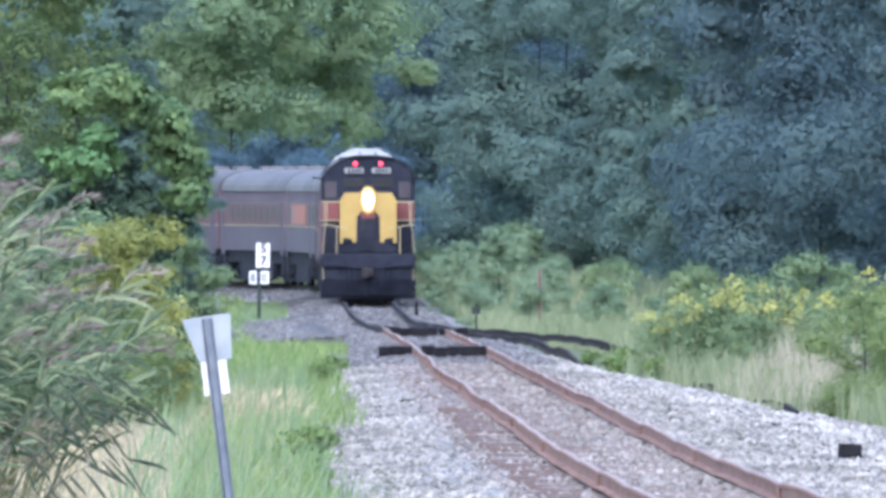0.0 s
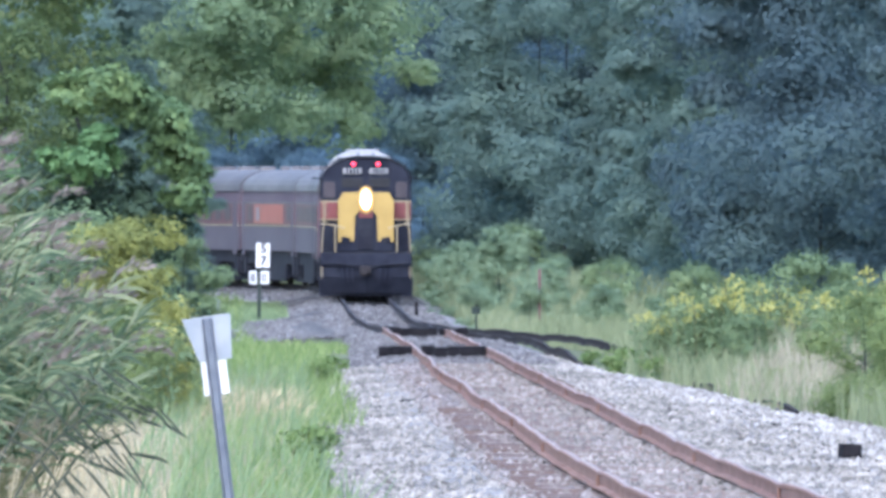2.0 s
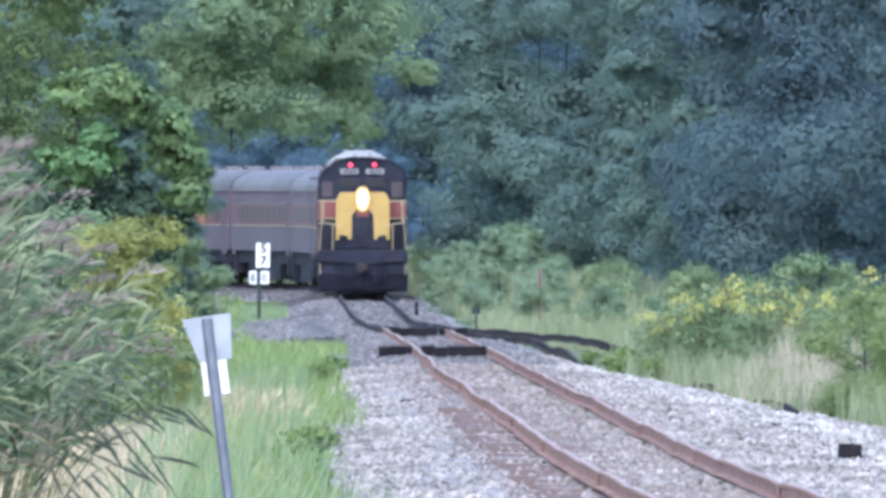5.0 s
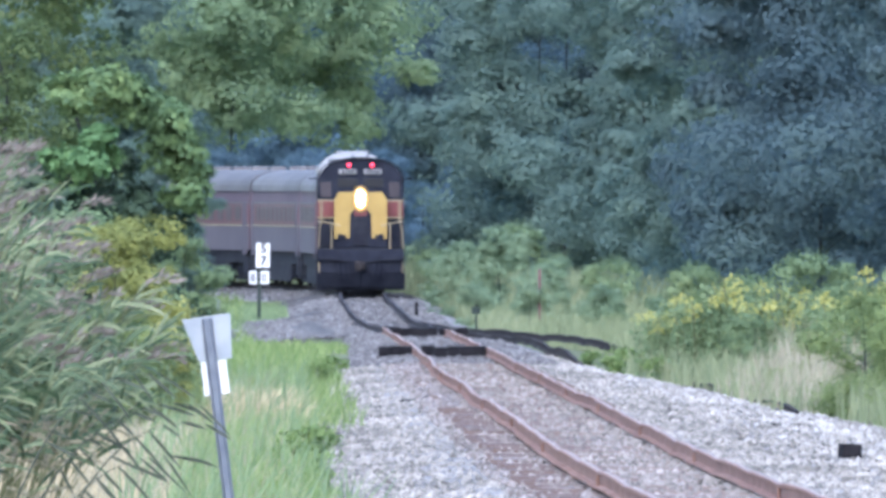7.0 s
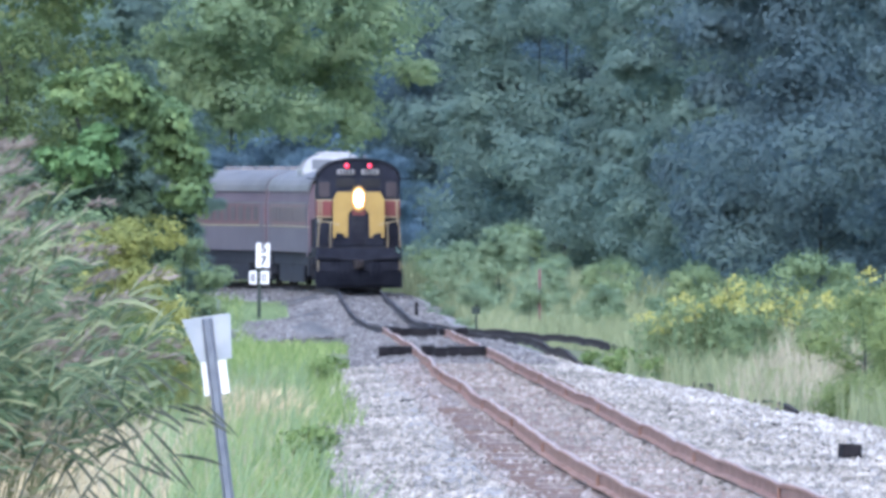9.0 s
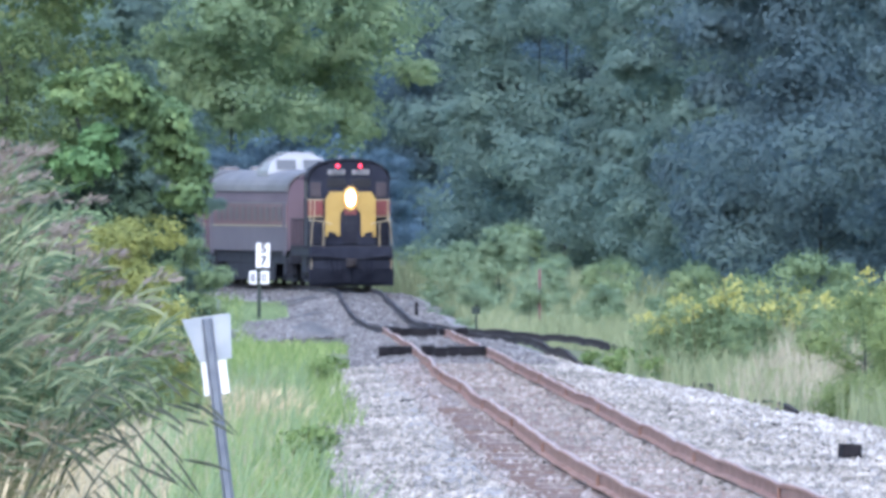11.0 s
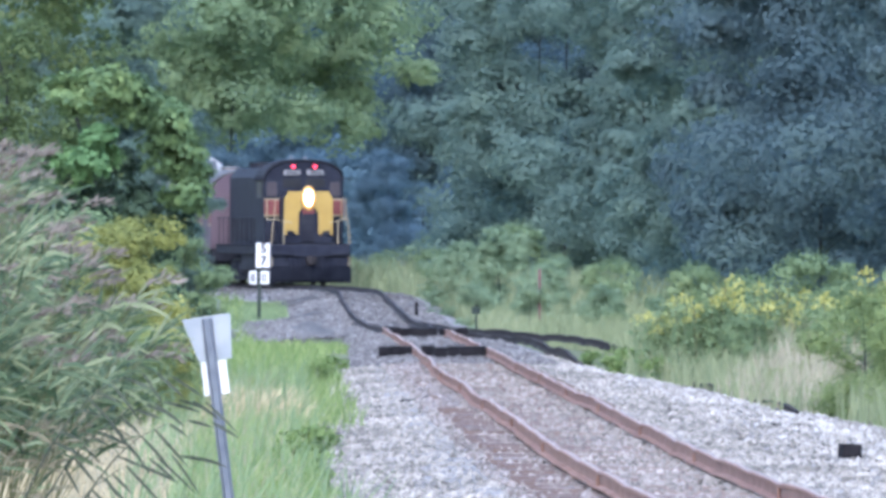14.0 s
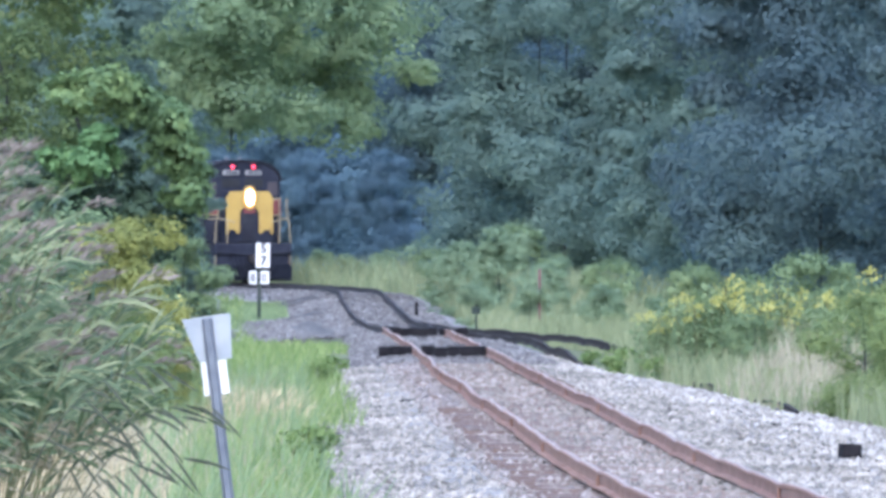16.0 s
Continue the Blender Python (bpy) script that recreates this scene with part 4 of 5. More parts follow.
def build_grass():
    rng = np.random.default_rng(11)
    # verge beside the ballast, from lush near to thin far
    x, y, z = band(rng, 9000, 172, 330, -4.85, -3.4, 1.3)
    blades("verge_grass", rng, x, y, z, 0.34, 0.009, 0.12, M_GRASS, "lush green verge grass along the ballast")
    x, y, z = band(rng, 10000, 320, 566, -9.0, -2.5, 1.2)
    blades("middle_grass", rng, x, y, z, 0.32, 0.013, 0.12, M_GRASS, "green grass on the level verge")
    x, y, z = band(rng, 2600, 172, 420, -6.0, -3.6, 1.2)
    blades("seeding_grass", rng, x, y, z, 0.42, 0.007, 0.15, M_GRASS_DRY, "pale seeding grass among the green")
    x, y, z = band(rng, 2600, 552, 592, -9.0, -1.9, 1.0)
    blades("crossing_grass", rng, x, y, z, 0.22, 0.014, 0.1, M_GRASS, "short grass beside the access road")
    x, y, z = band(rng, 2400, 318, 372, -4.9, -3.35, 1.0)
    blades("straw_patch", rng, x, y, z, 0.36, 0.010, 0.2, M_STRAW, "pale dry patch in the verge grass", spread=0.6)
    x, y, z = band(rng, 1500, 172, 430, -5.4, -3.2, 1.3)
    blades("tall_verge_weeds", rng, x, y, z, 0.62, 0.012, 0.2, M_BUSH, "taller dark green weeds in the verge")
    x, y, z = band(rng, 2500, 172, 300, -3.8, -3.3, 1.4)
    blades("edge_weeds", rng, x, y, z, 0.22, 0.010, 0.1, M_GRASS, "dark green weeds at the ballast edge")
    x, y, z = band(rng, 15000, 172, 330, -8.2, -4.55, 1.3)
    blades("straw_thatch", rng, x, y, z, 0.20, 0.010, 0.25, M_STRAW, "pale dead straw lying under the reeds", spread=0.9)
    x, y, z = band(rng, 9000, 480, 860, -16, -4.0, 1.2)
    blades("far_grass", rng, x, y, z, 0.35, 0.018, 0.1, M_GRASS, "short green grass beside the line")
    y = 300 + 400 * rng.random(26000) ** 1.3
    x = line_x(y) + shoulder(np.full(26000, 4.9), y) + 7.0 * rng.random(26000) ** 1.3
    u = np.clip((648 - y) / 105.0, 0, 1)
    clear = line_x(y) + 1.15 + 3.15 * u * u * (3 - 2 * u)
    x = np.where(y > 468, np.maximum(x, clear + 1.5 * rng.random(26000)), x)
    z = ground_height(x, y) + 0.02
    blades("bank_grass", rng, x, y, z, 0.68, 0.014, 0.1, M_BANK, "tall olive green grass on the bank")
    x, y, z = band(rng, 1500, 350, 395, 3.8, 5.15)
    blades("dry_grass", rng, x, y, z, 0.35 + 0.85 * np.clip((x - line_x(y) - 3.7) / 1.2, 0, 1), 0.010, 0.22, M_GRASS_DRY, "pale dry tall grass on the bank")
    x, y, z = band(rng, 900, 345, 400, 3.7, 5.6)
    blades("bank_weeds", rng, x, y, z, 0.6, 0.014, 0.1, M_BANK, "green weeds among the dry grass")
    x, y, z = band(rng, 14000, 640, 800, -7.5, -2.55)
    blades("low_grass", rng, x, y, z, 0.16, 0.02, 0.1, M_BUSH, "short green grass round the milepost")
    x, y, z = band(rng, 12000, 700, 888, 2.5, 9)
    blades("far_bank_grass", rng, x, y, z, 1.25, 0.03, 0.05, M_BANK, "yellowish green tall grass beyond the curve")


def flowers(name, seed, height, radius, material, label):
    """A stand of goldenrod: leafy stems with plumed heads."""
    rng = np.random.default_rng(seed)
    thing = tagged(new(name), label, "wildflower")
    n = 46
    bx, by = rng.normal(0, radius * 0.45, n), rng.normal(0, radius * 0.45, n)
    h = height * (0.7 + 0.35 * rng.random(n)) * (1 - 0.25 * np.hypot(bx, by) / radius)
    paths = [[((a, b, 0), 0.012), ((a * 1.06, b * 1.06, c * 0.6), 0.009), ((a * 1.15, b * 1.15, c), 0.004)] for a, b, c in zip(bx, by, h)]
    v, f = limb_tubes(paths, 4)
    t = raw_mesh("stalk_mass", v, f, M_REED_STEM)
    t.parent = thing
    g = rng.random((n, 80))
    c = np.stack([bx[:, None] * (1 + 0.15 * g), by[:, None] * (1 + 0.15 * g), h[:, None] * g * 0.93], -1).reshape(-1, 3)
    c[:, :2] += rng.normal(0, 0.05, (len(c), 2))
    v, f = leaf_arrays(rng, c, 0.075, 0.1, 1.8)
    t = raw_mesh("foliage", v, f, M_BUSH)
    t.parent = thing
    g = rng.random((n, 50))
    wide = 0.16 * (1 - g) + 0.02
    c = np.stack([bx[:, None] * 1.15 + rng.normal(0, 1, g.shape) * wide + 0.10 * g, by[:, None] * 1.15 + rng.normal(0, 1, g.shape) * wide,
                  h[:, None] * 0.90 + 0.22 * g], -1)[rng.random(n) < 0.44].reshape(-1, 3)
    v, f = leaf_arrays(rng, c, 0.055, -0.4, 1.0)
    t = raw_mesh("blossom_mass", v, f, material)
    t.parent = thing
    for p in thing.children:
        tagged(p, kind="stuff")
    return thing


def reed_clump(seed, stems, height, lean, radius, plumes=0.6, bare=0.2):
    """Wind-bent reeds: stems, strap leaves that stream downwind, feathery plumes. The root is at the origin."""
    rng = np.random.default_rng(seed)
    thing = tagged(new("reed_clump"), "tall green reeds with brownish plumes bent by wind", "reeds", "reeds at the verge")
    paths, leaf_v, pl_c, dead_v = [], [], [], []
    for _ in range(stems):
        x0, y0 = rng.normal(0, radius * 0.5), rng.normal(0, radius * 1.6)
        h = height * (0.72 + 0.36 * rng.random())
        ln = lean * (0.6 + 0.8 * rng.random())
        ts = np.linspace(0, 1, 7)
        pts = np.stack([x0 + ln * h * ts ** 1.9, y0 + 0.1 * h * ts ** 2 * rng.normal(0, 1), h * (ts - 0.16 * ln * ts ** 3)], 1)
        paths.append([(p, 0.006 * (1 - 0.7 * t) + 0.0012) for p, t in zip(pts, ts)])
        for k in range(rng.integers(14, 20)):
            t = bare + (0.97 - bare) * rng.random()
            b = np.array([np.interp(t, ts, pts[:, j]) for j in range(3)])
            if b[2] < 1.25 and rng.random() < 0.6:
                continue
            ll = (0.22 + 0.30 * rng.random()) * (1.05 - 0.2 * t)
            az = rng.normal(0, 0.95)
            out = np.array([math.cos(az), math.sin(az), 0])
            up = -0.1 + 1.5 * rng.random()
            w = 0.011 + 0.012 * rng.random()
            side = np.array([-math.sin(az) * 0.6, math.cos(az) * 0.4, 0.62]) * w
            rows = []
            for u, ww in ((0, 0.6), (0.35, 1.0), (0.7, 0.75), (1.0, 0.0)):
                p = b + out * ll * u * (1 - 0.12 * u) + np.array([0, 0, ll * (up * u - 0.38 * u * u)])
                rows += [p - side * ww, p + side * ww]
            (dead_v if b[2] < 1.5 and rng.random() < 0.92 - 0.42 * b[2] else leaf_v).extend(rows)
        if rng.random() < plumes:
            d = pts[-1] - pts[-2]
            d = d / np.linalg.norm(d)
            d = d + np.array([0.5, 0, -0.1])
            d /= np.linalg.norm(d)
            g = rng.random(40)[:, None]
            root = pts[-1] + d * g * 0.30 - np.array([0, 0, 0.14]) * g ** 2 + rng.normal(0, 0.012, (40, 3))
            way = d + rng.normal(0, 0.22, (40, 3)) - np.array([0, 0, 0.35]) * g
            tip = root + way / np.linalg.norm(way, axis=1)[:, None] * (0.05 + 0.06 * rng.random((40, 1)))
            wide = rng.normal(0, 1, (40, 3)) * 0.006
            pl_c.append(np.stack([root, (root + tip) / 2 + wide, tip, (root + tip) / 2 - wide], 1))
    v, f = limb_tubes(paths, 4)
    raw_mesh("stalk_mass", v, f, M_REED_STEM).parent = thing
    for name, rows, mat in (("foliage", leaf_v, M_REED), ("dead_foliage", dead_v, M_DEAD)):
        if rows:
            i = (np.arange(len(rows) // 8) * 8)[:, None]
            f = np.concatenate([i + [[2 * j, 2 * j + 1, 2 * j + 3, 2 * j + 2]] for j in range(3)])
            raw_mesh(name, rows, f, mat).parent = thing
    if pl_c:
        v = np.concatenate(pl_c)
        f = np.arange(len(v) * 4).reshape(-1, 4)
        raw_mesh("plume_mass", v.reshape(-1, 3), f, M_PLUME).parent = thing
    for p in thing.children:
        tagged(p, kind="stuff")
    return thing


def bent_reed(seed, reach, height, leaves):
    """A single reed bowed over by the wind, its leaves hanging from it like a comb. The root is at the origin."""
    rng = np.random.default_rng(seed)
    thing = tagged(new("bent_reed"), "reed bowed far over with hanging leaves, coloured dark as backlit", "reeds", "reeds at the verge")
    ts = np.linspace(0, 1, 10)
    pts = np.stack([reach * ts ** 1.5, 0.05 * ts, height * np.sin(ts * 1.75)], 1)
    v, f = limb_tubes([[(p, 0.010 * (1 - 0.7 * t) + 0.002) for p, t in zip(pts, ts)]], 5)
    raw_mesh("stalk", v, f, M_REED_BACKLIT).parent = thing
    for k in range(leaves):
        t = 0.45 + 0.55 * (k + 0.6 * rng.random()) / leaves
        b = np.array([np.interp(t, ts, pts[:, j]) for j in range(3)])
        ll = 0.17 + 0.16 * rng.random()
        way, sag, w = 0.55 + 0.45 * rng.random(), -0.10 - 0.95 * rng.random(), 0.010 + 0.005 * rng.random()
        rows = []
        for u, ww in ((0, 0.5), (0.35, 1.0), (0.7, 0.8), (1.0, 0.05)):
            p = b + ll * np.array([way * u, 0.12 * u * rng.normal(), sag * u - 0.08 * u * u])
            rows += [p - np.array([0.5, 0, 0.8]) * w * ww, p + np.array([0.5, 0, 0.8]) * w * ww]
        raw_mesh("leaf", rows, [[2 * j, 2 * j + 1, 2 * j + 3, 2 * j + 2] for j in range(3)], M_REED_BACKLIT).parent = thing
    return thing


# ---- signs and small things ----
def build_near_sign():
    thing = tagged(new("track_sign"), "back of a trapezoid metal sign on a leaning steel post", "sign")
    m = pose(-1.479, 172, -0.62, 0, -7.0, 0)
    thing.matrix_basis = m
    post = [(-0.042, -0.02), (-0.030, -0.02), (-0.016, 0.016), (0.016, 0.016), (0.030, -0.02), (0.042, -0.02), (0.042, -0.012), (0.034, -0.012), (0.021, 0.024), (-0.021, 0.024), (-0.034, -0.012), (-0.042, -0.012)]
    bm = extruded([(a, b) for a, b in post], 0, 2.27)
    bmesh.ops.rotate(bm, cent=(0, 0, 0), matrix=Matrix.Rotation(radians(90), 3, "X"), verts=bm.verts)
    part("post", bm, M_STEEL, thing)
    bm = extruded([(-0.185, 2.285), (0.180, 2.29), (0.150, 1.955), (-0.095, 1.955)], 0.03, 0.034)
    part("sign_plate", bm, M_SIGNBACK, thing, "pale bare metal sign back")
    part("lower_plate", boxed((-0.085, 0.03, 1.70), (0.105, 0.034, 1.95), 0.001), M_WHITE, thing, "white lower plate")
    for z in (1.76, 1.89, 2.02, 2.2):
        part("bolt", rod(bmesh.new(), (0, -0.035, z), (0, -0.01, z), 0.012, 8), M_STEEL, thing)


def sign_text(body, size, parent, x, y, z):
    cu = bpy.data.curves.new("digit", "FONT")
    cu.body, cu.size, cu.align_x, cu.align_y, cu.extrude = body, size, "CENTER", "CENTER", 0.002
    cu.materials.append(M_BLACK)
    cu.offset = 0.012
    ob = new("digit", cu)
    ob.parent = parent
    ob.matrix_basis = pose(x, y, z, 90, 0, 0)


def build_milepost():
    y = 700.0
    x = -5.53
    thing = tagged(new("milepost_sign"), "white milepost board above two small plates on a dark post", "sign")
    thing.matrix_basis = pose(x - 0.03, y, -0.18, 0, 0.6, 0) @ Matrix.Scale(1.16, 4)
    part("post", boxed((-0.045, 0, -0.35), (0.045, 0.05, 1.42), 0.008), M_DARKPOST, thing)
    part("back_bar", boxed((-0.18, 0.0, 1.28), (0.18, 0.03, 1.32), 0.005), M_DARKPOST, thing)
    b = part("board", boxed((-0.095, -0.02, 1.39), (0.265, -0.005, 2.03), 0.006), M_WHITE, thing, "white board with black digits")
    sign_text("5", 0.34, b, 0.10, -0.024, 1.88)
    sign_text("7", 0.34, b, 0.10, -0.024, 1.56)
    for x0, x1 in ((-0.27, -0.07), (0.03, 0.25)):
        p = part("plate", boxed((x0, -0.02, 0.96), (x1, -0.005, 1.30), 0.006), M_WHITE, thing, "small white plate")
        bm = boxed((x0 + 0.05, -0.026, 1.02), (x0 + 0.09, -0.021, 1.24))
        box(bm, (x0 + 0.115, -0.026, 1.02), (x0 + 0.15, -0.021, 1.24))
        part("mark", bm, M_BLACK, p)


def build_switch_stand():
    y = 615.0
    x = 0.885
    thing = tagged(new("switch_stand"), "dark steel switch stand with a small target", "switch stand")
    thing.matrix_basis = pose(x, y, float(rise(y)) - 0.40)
    part("base", boxed((-0.25, -0.2, 0), (0.25, 0.2, 0.22), 0.03), M_DARKPOST, thing)
    part("mast", rod(bmesh.new(), (0, 0, 0.2), (0, 0, 0.92), 0.028, 8), M_DARKPOST, thing)
    part("target", boxed((-0.13, -0.01, 0.68), (0.11, 0.01, 0.86), 0.008), M_DARKPOST, thing)
    part("lever", piped([(0.05, -0.1, 0.2), (0.3, -0.12, 0.25), (0.42, -0.12, 0.12)], 0.02, 6), M_DARKPOST, thing)


def build_debris():
    stub = tagged(new("tie_stub"), "short black stub of a sawn tie on the ballast", "timber")
    stub.matrix_basis = pose(4.62, 262, -0.15, 0, 4, 8)
    part("block", boxed((-0.11, -0.10, -0.10), (0.11, 0.30, 0.07), 0.02), M_TIMBER, stub)
    rng = random.Random(3)
    for x, y, w in ((-0.55, 358, 0.3), (-3.6, 380, 0.55), (4.65, 310, 0.6), (1.15, 300, 0.2)):
        s = tagged(new("wood_scrap"), "dark splintered scrap of tie wood", "timber")
        s.matrix_basis = pose(x, y, float(ground_height(np.float64(x), np.float64(y))) + (0.24 if x > -2 else 0.1), 0, rng.uniform(-6, 6), rng.uniform(-40, 40))
        part("splinter", boxed((-w / 2, -0.05, -0.04), (w / 2, 0.05, 0.03), 0.012), M_TIMBER, s)
    for x, y, w, h in ((-1.79, 211, 0.05, 0.12), (-2.6, 405, 0.06, 0.03), (4.85, 400, 0.07, 0.06), (-0.35, 470, 0.05, 0.05)):
        s = tagged(new("litter"), "crumpled white scrap of litter in the grass", "litter")
        s.matrix_basis = pose(x, y, float(ground_height(np.float64(x), np.float64(y))) + 0.16, 10, 8, 25)
        bm = bmesh.new()
        bmesh.ops.create_icosphere(bm, subdivisions=2, radius=1, matrix=Matrix.Diagonal((w / 2, w / 2, h / 2 + 0.03, 1)))
        for v in bm.verts:
            v.co *= 1 + 0.35 * noise.noise(v.co * 40)
        part("scrap", bm, M_WHITE, s)
    marker = tagged(new("marker_post"), "thin pale post at the ballast edge", "post")
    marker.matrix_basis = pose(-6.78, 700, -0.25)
    part("shaft", boxed((-0.05, -0.03, -0.1), (0.05, 0.03, 0.72), 0.01), M_SIGNBACK, marker)
    red = tagged(new("marker_post"), "thin rusty red post among the bushes", "post")
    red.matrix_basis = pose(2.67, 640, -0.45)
    part("shaft", boxed((-0.035, -0.03, -0.1), (0.035, 0.03, 1.9), 0.01), M_MAROON, red)
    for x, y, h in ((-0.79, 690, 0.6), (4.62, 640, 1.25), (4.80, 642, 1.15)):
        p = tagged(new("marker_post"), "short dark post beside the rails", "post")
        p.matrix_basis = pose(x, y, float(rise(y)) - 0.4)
        part("shaft", boxed((-0.05, -0.05, -0.1), (0.05, 0.05, h), 0.01), M_TIMBER, p)


def build_road():
    xs, ys = np.linspace(-24, -4.2, 30), np.linspace(590, 650, 16)
    gx, gy = np.meshgrid(xs, ys)
    gz = ground_height(gx, gy) + 0.08 + 0.06 * wave(gx, gy, 4.0, 2.2)
    gz[0] -= 0.4
    gz[-1] -= 0.4
    i = np.arange(15)[:, None] * 30 + np.arange(29)[None, :]
    f = np.stack([i, i + 1, i + 31, i + 30], -1).reshape(-1, 4)
    ob = raw_mesh("access_road", np.stack([gx, gy, gz], -1).reshape(-1, 3), f, M_ROAD, True)
    tagged(ob, "worn grey access road leading up to the crossing", "road", kind="structure")
    for k, y0 in enumerate((606, 640)):
        xs, ys = np.linspace(-13.5, -4.6, 24), np.linspace(y0, y0 + 7, 4)
        gx, gy = np.meshgrid(xs, ys)
        gz = ground_height(gx, gy) + 0.125 + 0.05 * wave(gx, gy, 1.5, 5.2 + k)
        i = np.arange(3)[:, None] * 24 + np.arange(23)[None, :]
        f = np.stack([i, i + 1, i + 25, i + 24], -1).reshape(-1, 4)
        rut = raw_mesh("wheel_track", np.stack([gx, gy, gz], -1).reshape(-1, 3), f, M_GRAVEL, True)
        tagged(rut, "pale gravel wheel track on the access road", "road", kind="structure")


# ---- build everything ----
build_ground()
build_bed()
build_road()
TRACK = build_track()
build_crossing(482.0, 4.5, ((-1.34, -0.64), (-0.46, 0.90)), "black timber crossing panels between the rails")
build_crossing(586.0, 4.5, ((-1.34, -0.15), (-0.10, 0.62)), "black timbers of the turnout between the rails")
LOCO, LOCO_AXLES = build_locomotive()
COACHES = [build_coach(k, n) for k, n in (("dome", 25.6), ("plain", 21.9), ("plain", 21.9), ("bright", 21.9), ("plain", 21.9), ("plain", 21.9))]

NEAR_TREE = tree("deciduous_tree", 21, 10.5, 3.0, 28000, 0.11, M_LEAF_NEAR, "leafy deciduous tree with yellowish green foliage", 0.10, 60, 0.16, 0.26)
plant(NEAR_TREE, [(-9.3, 415, 0, 1.0), (-11.0, 440, 120, 1.1), (-7.7, 402, 200, 0.62)])
vine_tree(22, -5.75, 395.0)
MID_TREE = tree("deciduous_tree", 23, 16, 4.6, 52000, 0.15, M_LEAF_MID, "tall green deciduous tree at the wood's edge", 0.04, 64, 0.06, 0.31)
plant(MID_TREE, [(-17, 770, 70, 1.0), (-16.5, 1000, 300, 1.15)])
HIGH_TREE = tree("deciduous_tree", 33, 17, 4.3, 66000, 0.175, M_LEAF_MID, "tall green tree with a high overhanging crown", 0.36, 66, 0.05, 0.30)
plant(HIGH_TREE, [(-8.4, 905, 0, 1.0), (-5.2, 915, 130, 1.02), (-11.5, 930, 220, 1.05)])
FAR_TREE = tree("deciduous_tree", 24, 16, 4.4, 80000, 0.165, M_LEAF_FAR, "tall deciduous tree with bluish haze put into its leaf colour", 0.02, 64, 0.06, 0.31)
TEAL_TREE = tree("deciduous_tree", 27, 15, 4.0, 76000, 0.165, M_LEAF_TEAL, "tall deciduous tree at the wood's edge, leaves haze-tinted grey-green", 0.02, 56, 0.06, 0.33)
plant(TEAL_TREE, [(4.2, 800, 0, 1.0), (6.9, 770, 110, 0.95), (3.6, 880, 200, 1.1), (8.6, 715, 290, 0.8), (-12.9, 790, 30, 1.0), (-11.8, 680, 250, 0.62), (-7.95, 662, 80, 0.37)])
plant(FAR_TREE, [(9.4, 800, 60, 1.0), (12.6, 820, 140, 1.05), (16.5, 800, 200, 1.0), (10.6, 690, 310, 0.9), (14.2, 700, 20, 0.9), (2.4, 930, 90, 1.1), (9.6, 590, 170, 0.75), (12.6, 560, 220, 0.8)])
DEEP_TREE = tree("deciduous_tree", 25, 20, 5.5, 66000, 0.21, M_LEAF_DEEP, "distant tree with haze blue put into its leaf colour", 0.02, 64, 0.06, 0.31)
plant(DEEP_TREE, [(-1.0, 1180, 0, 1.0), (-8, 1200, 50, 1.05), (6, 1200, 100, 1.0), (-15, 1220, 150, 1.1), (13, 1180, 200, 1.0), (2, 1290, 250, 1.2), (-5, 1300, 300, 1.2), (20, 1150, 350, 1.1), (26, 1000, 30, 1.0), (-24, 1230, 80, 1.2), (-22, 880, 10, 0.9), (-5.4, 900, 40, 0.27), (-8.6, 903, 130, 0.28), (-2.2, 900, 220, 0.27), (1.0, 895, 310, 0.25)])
BUSH = tree("bush", 26, 2.8, 1.15, 9000, 0.080, M_BUSH, "rounded green bush in full leaf", 0.03, 30, 0.04, 0.34, "bush", 0.42)
plant(BUSH, [(4.6, 640, 180, 0.75), (6.0, 560, 240, 0.75), (6.5, 500, 300, 0.7),
             (7.6, 470, 30, 0.85), (5.7, 430, 90, 0.6), (7.0, 400, 150, 0.72), (-5.4, 352, 100, 1.1),
             (-9.0, 640, 40, 1.0), (-7.35, 650, 75, 1.0), (-9.4, 760, 160, 1.2), (-10.2, 800, 260, 1.4), (2.6, 760, 70, 1.0), (-0.2, 790, 10, 0.7), (8.4, 380, 130, 0.85), (5.5, 410, 10, 0.5)])
LIGHT_BUSH = tree("bush", 29, 2.6, 1.1, 10000, 0.062, M_BUSH_LIGHT, "light yellowish green bush on the bank", 0.03, 30, 0.04, 0.34, "bush", 0.42)
plant(LIGHT_BUSH, [(6.3, 345, 0, 0.72), (6.95, 330, 75, 0.8), (7.4, 352, 160, 0.85), (5.9, 372, 220, 0.5), (6.6, 395, 300, 0.5), (4.6, 455, 40, 0.5), (5.2, 480, 120, 0.6), (-4.15, 330, 60, 0.62), (-4.6, 322, 190, 0.7)])
PALE_BUSH = tree("bush", 34, 2.7, 1.2, 9500, 0.085, M_BUSH_PALE, "pale fresh green bush beside the rails", 0.03, 30, 0.04, 0.34, "bush", 0.42)
plant(PALE_BUSH, [(1.75, 690, 0, 1.0), (0.5, 705, 60, 0.85), (3.0, 655, 120, 0.72), (0.9, 660, 200, 0.5), (2.4, 640, 280, 0.5), (4.2, 610, 20, 0.55), (-0.6, 860, 80, 0.8), (-2.2, 868, 160, 0.6), (-3.6, 874, 250, 0.55), (-4.7, 882, 20, 0.6), (5.0, 520, 310, 0.5)])
YELLOW_BUSH = tree("bush", 35, 2.9, 0.85, 8500, 0.062, M_BUSH_YELLOW, "tall bush with yellowing leaves behind the reeds", 0.03, 34, 0.03, 0.30, "bush", 0.42)
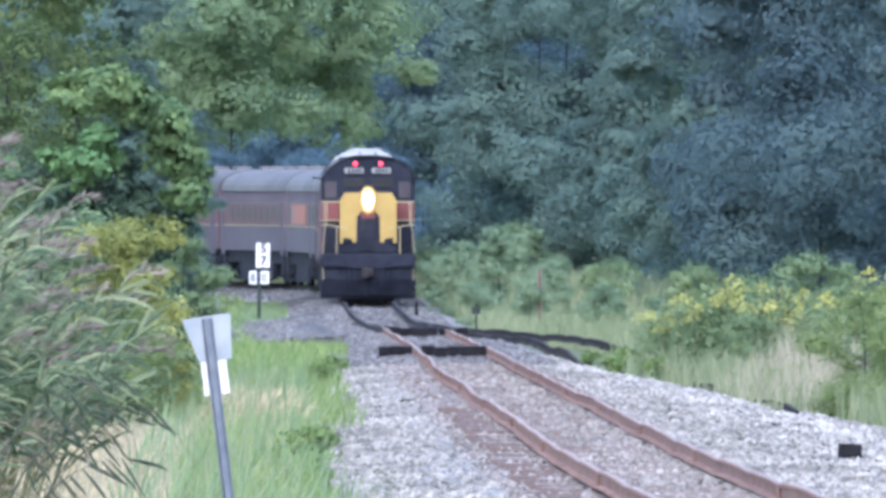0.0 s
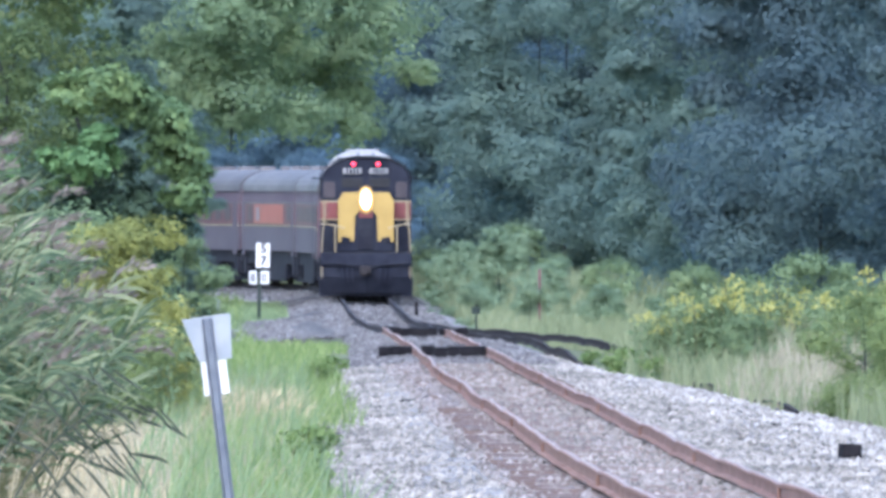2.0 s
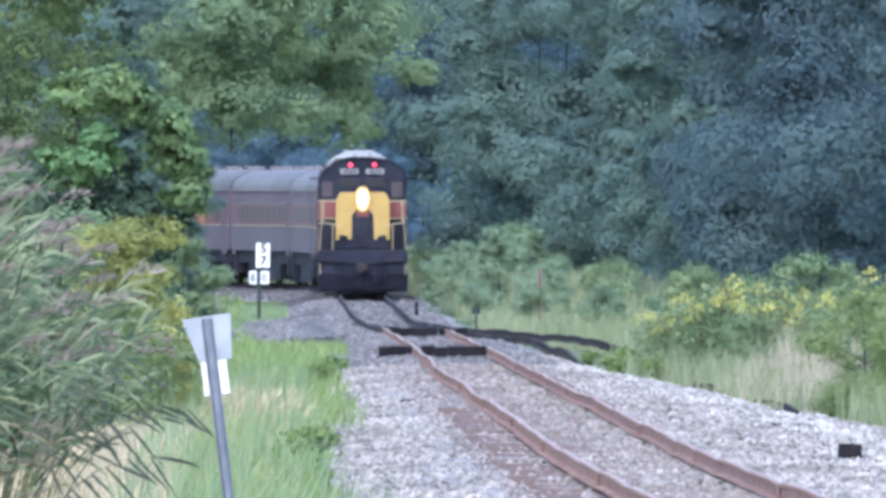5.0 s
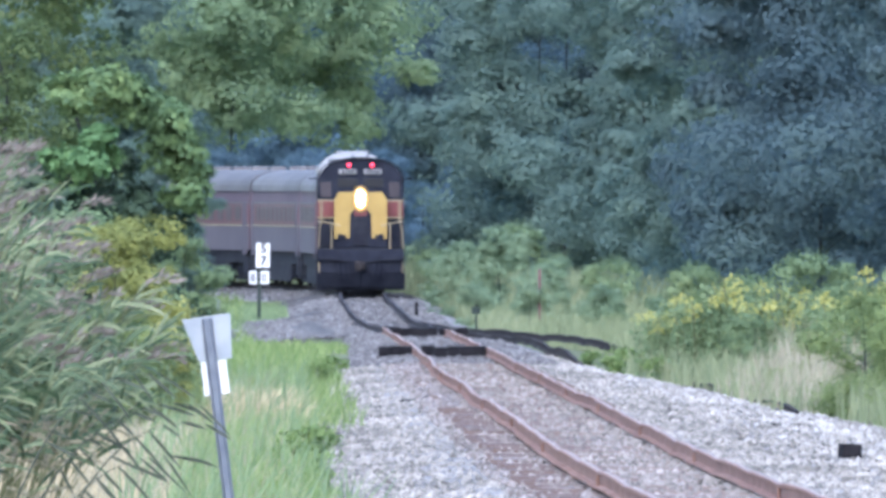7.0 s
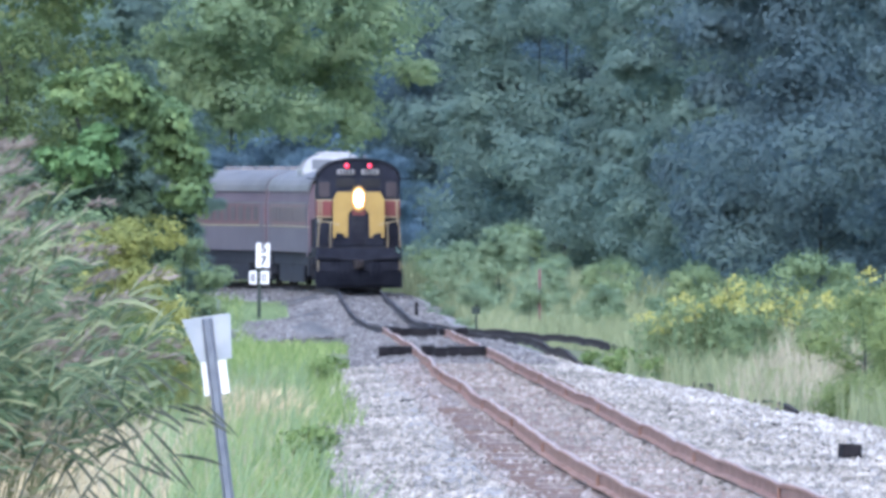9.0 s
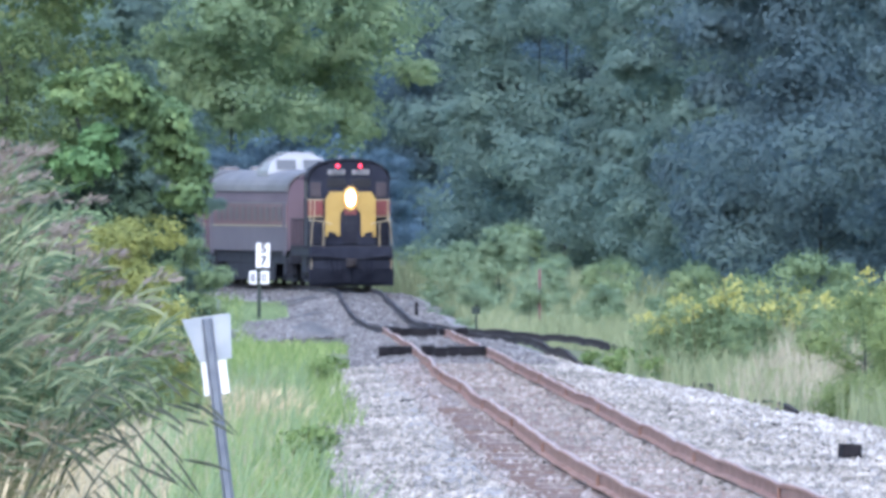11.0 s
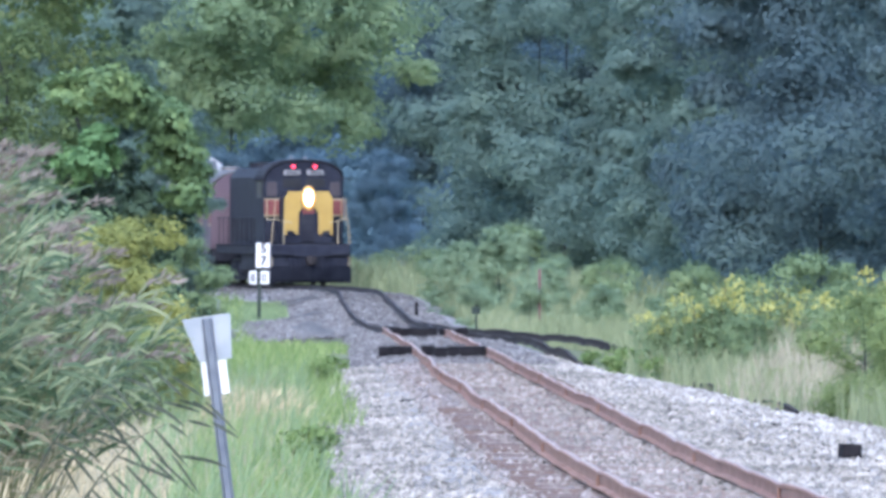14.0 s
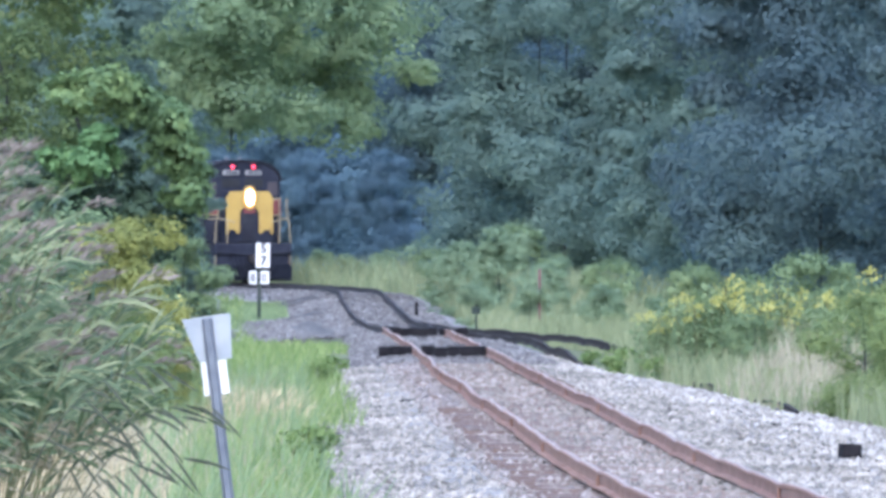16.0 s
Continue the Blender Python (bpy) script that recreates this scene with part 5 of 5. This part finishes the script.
plant(YELLOW_BUSH, [(-4.55, 341, 0, 1.04), (-4.25, 337, 110, 0.8), (-4.85, 338, 220, 1.0), (-4.3, 328, 40, 0.62), (-3.98, 326, 160, 0.48)])
WEED = tree("weed", 28, 0.42, 0.22, 420, 0.055, M_GRASS, "low green weed growing in the ballast", 0.1, 12, 0.006, 0.4, "weed")
plant(WEED, [(-0.62, 200, 0, 1.0), (-0.78, 203, 70, 0.8), (-1.56, 273, 0, 1.3), (-1.7, 262, 90, 1.1), (-1.5, 282, 200, 1.0), (-1.3, 240, 40, 0.9), (-2.25, 425, 10, 1.2), (-2.1, 440, 150, 1.3), (3.0, 470, 80, 1.2), (3.6, 455, 160, 1.5), (3.2, 440, 260, 1.3), (4.0, 430, 20, 1.4)])
GOLD = flowers("goldenrod", 31, 2.25, 0.75, M_GOLD, "tall goldenrod with yellow flower plumes")
GOLDS = plant(GOLD, [(5.1, 428, 0, 1.0), (4.4, 440, 50, 0.8), (6.0, 420, 100, 0.95), (6.7, 412, 150, 0.9), (7.4, 405, 200, 0.95), (7.9, 395, 250, 1.0), (5.3, 452, 300, 0.8), (-4.25, 338, 20, 0.95), (-4.6, 325, 220, 0.9), (5.0, 470, 120, 0.6), (6.9, 365, 75, 1.1)])


# backdrop wood, its haze painted in through the deep leaf colour
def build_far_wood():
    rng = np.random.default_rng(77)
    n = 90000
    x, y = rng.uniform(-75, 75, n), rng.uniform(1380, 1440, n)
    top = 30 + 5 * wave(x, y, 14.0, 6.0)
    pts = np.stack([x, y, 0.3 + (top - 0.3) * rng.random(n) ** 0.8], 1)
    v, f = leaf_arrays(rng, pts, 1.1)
    tagged(raw_mesh("far_wood", v, f, M_LEAF_DEEP), "distant dense wood with haze blue put into its leaf colour", "wood", kind="stuff")


build_far_wood()

# reeds on the verge, in sway
REEDS = []
for k, (x, y, stems, h, lean, r, pl) in enumerate((
        (-4.05, 168, 40, 3.3, 0.20, 0.26, 0.5), (-3.72, 172, 40, 3.15, 0.20, 0.24, 0.55), (-3.62, 160, 36, 2.8, 0.24, 0.24, 0.3),
        (-3.45, 166, 34, 2.75, 0.22, 0.22, 0.4), (-3.20, 170, 30, 2.45, 0.27, 0.2, 0.35), (-3.08, 164, 16, 2.0, 0.30, 0.2, 0.15),
        (-3.90, 160, 26, 2.5, 0.26, 0.2, 0.1),
        (-4.3, 176, 34, 3.5, 0.18, 0.3, 0.6))):
    c = reed_clump(40 + k, stems, h, lean, r, pl, 0.60 if x > -3.3 else 0.46 if x > -3.7 else 0.34)
    c.matrix_basis = pose(x, y, -0.55)
    REEDS.append((c, x, y, k))

BENT = []
for k, (x, reach, height, n) in enumerate(((-3.20, 1.50, 1.62, 14), (-3.10, 1.30, 1.25, 12), (-3.30, 1.30, 1.85, 10), (-2.95, 1.25, 1.50, 8))):
    c = bent_reed(60 + k, reach, height, n)
    c.matrix_basis = pose(x, 162 + 0.5 * k, -0.55)
    BENT.append((c, x, 162 + 0.5 * k, k))

build_grass()
build_near_sign()
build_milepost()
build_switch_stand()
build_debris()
scatter_stones("ballast_stones", 50000, 128, 460, ((-3.6, -2.6, -0.51, -0.335), (-2.6, -1.4, -0.335, -0.265), (0.82, 1.9, -0.25, -0.255), (1.8, 3.2, -0.255, -0.275), (3.2, 4.8, -0.275, -0.42)), 0.036, M_STONE, "loose pale grey ballast stones", 51)
scatter_stones("crib_stones", 14000, 128, 460, ((-0.7, 0.72, -0.235, -0.235),), 0.034, M_STONE_CRIB, "dusty grey stones between the ties", 52)
scatter_stones("shoulder_stones", 3500, 128, 460, ((-1.6, -0.82, -0.24, -0.205),), 0.032, M_STONE_DIRTY, "brown dirty stones over the tie ends", 54)
scatter_stones("far_stones", 20000, 420, 850, ((-3.6, -2.6, -0.47, -0.31), (-2.6, -1.4, -0.31, -0.235), (-1.5, -0.82, -0.22, -0.185), (-0.7, 0.7, -0.225, -0.225), (0.82, 2.2, -0.23, -0.25)), 0.055, M_STONE_FAR, "distant grey ballast stones", 53, 1.2)
scatter_stones("white_stones", 3600, 190, 430, ((2.5, 4.7, -0.255, -0.40), (3.0, 4.4, -0.26, -0.37)), 0.040, M_STONE_WHITE, "freshly dumped white stones on the shoulder", 56, 1.2)
scatter_stones("road_stones", 5000, 552, 640, ((-4.0, -1.0, -0.42, -0.14),), 0.06, M_STONE_FAR, "grey stones trodden into the crossing", 55, 1.0, False)
build_ties(TRACK)


def motions():
    times = [0.5 * k for k in range(33)]
    fine = [k * 0.08 for k in range(201)]
    roll = math.degrees(SPEED / 0.46)
    front = START
    for thing, axles, overhang, base, length in [(LOCO, LOCO_AXLES, 4.0, 9.2, 17.8)] + [(c, a, 3.4, n - 6.8, n + 0.5) for c, a, n in COACHES]:
        walk(thing, [(t, place_on_line(front + SPEED * t, overhang, base)) for t in times])
        for axle in axles:
            at = axle.matrix_basis.translation.copy()
            walk(axle, [(t, pose(at.x, at.y, at.z, (-roll * t) % 360)) for t in fine])
        front += length
    for c, x, y, k in REEDS:
        rows = []
        for t in [0.4 * j for j in range(41)]:
            gust = 1.6 * math.tanh((t - 5.5) / 2.5) + 1.0 * math.sin(1.9 * t + 1.7 * k) + 0.5 * math.sin(4.1 * t + 2.3 * k)
            rows.append((t, pose(x, y, -0.55, 0.4 * math.sin(1.3 * t + k), 1.0 + gust, 0)))
        walk(c, rows)
    for c, x, y, k in BENT:
        rows = []
        for t in [0.4 * j for j in range(41)]:
            gust = math.tanh((t - 5.0) / 3.0)
            rows.append((t, pose(x + 0.12 * gust, y, -0.55, 0, 0.8 * math.sin(1.7 * t + k) + 0.5 * math.sin(3.9 * t + 2 * k), 16 - 14 * gust)))
        walk(c, rows)
    for k, c in enumerate(GOLDS):
        m = c.matrix_basis.copy()
        at, turned = m.to_translation(), math.degrees(m.to_euler().z)
        rows = []
        for t in [0.5 * j for j in range(33)]:
            rows.append((t, pose(at.x, at.y, at.z, 0, 0.7 * math.sin(1.6 * t + 1.3 * k) + 0.4 * math.sin(3.7 * t + k), 0) @ pose(0, 0, 0, 0, 0, turned)))
        walk(c, rows)


motions()
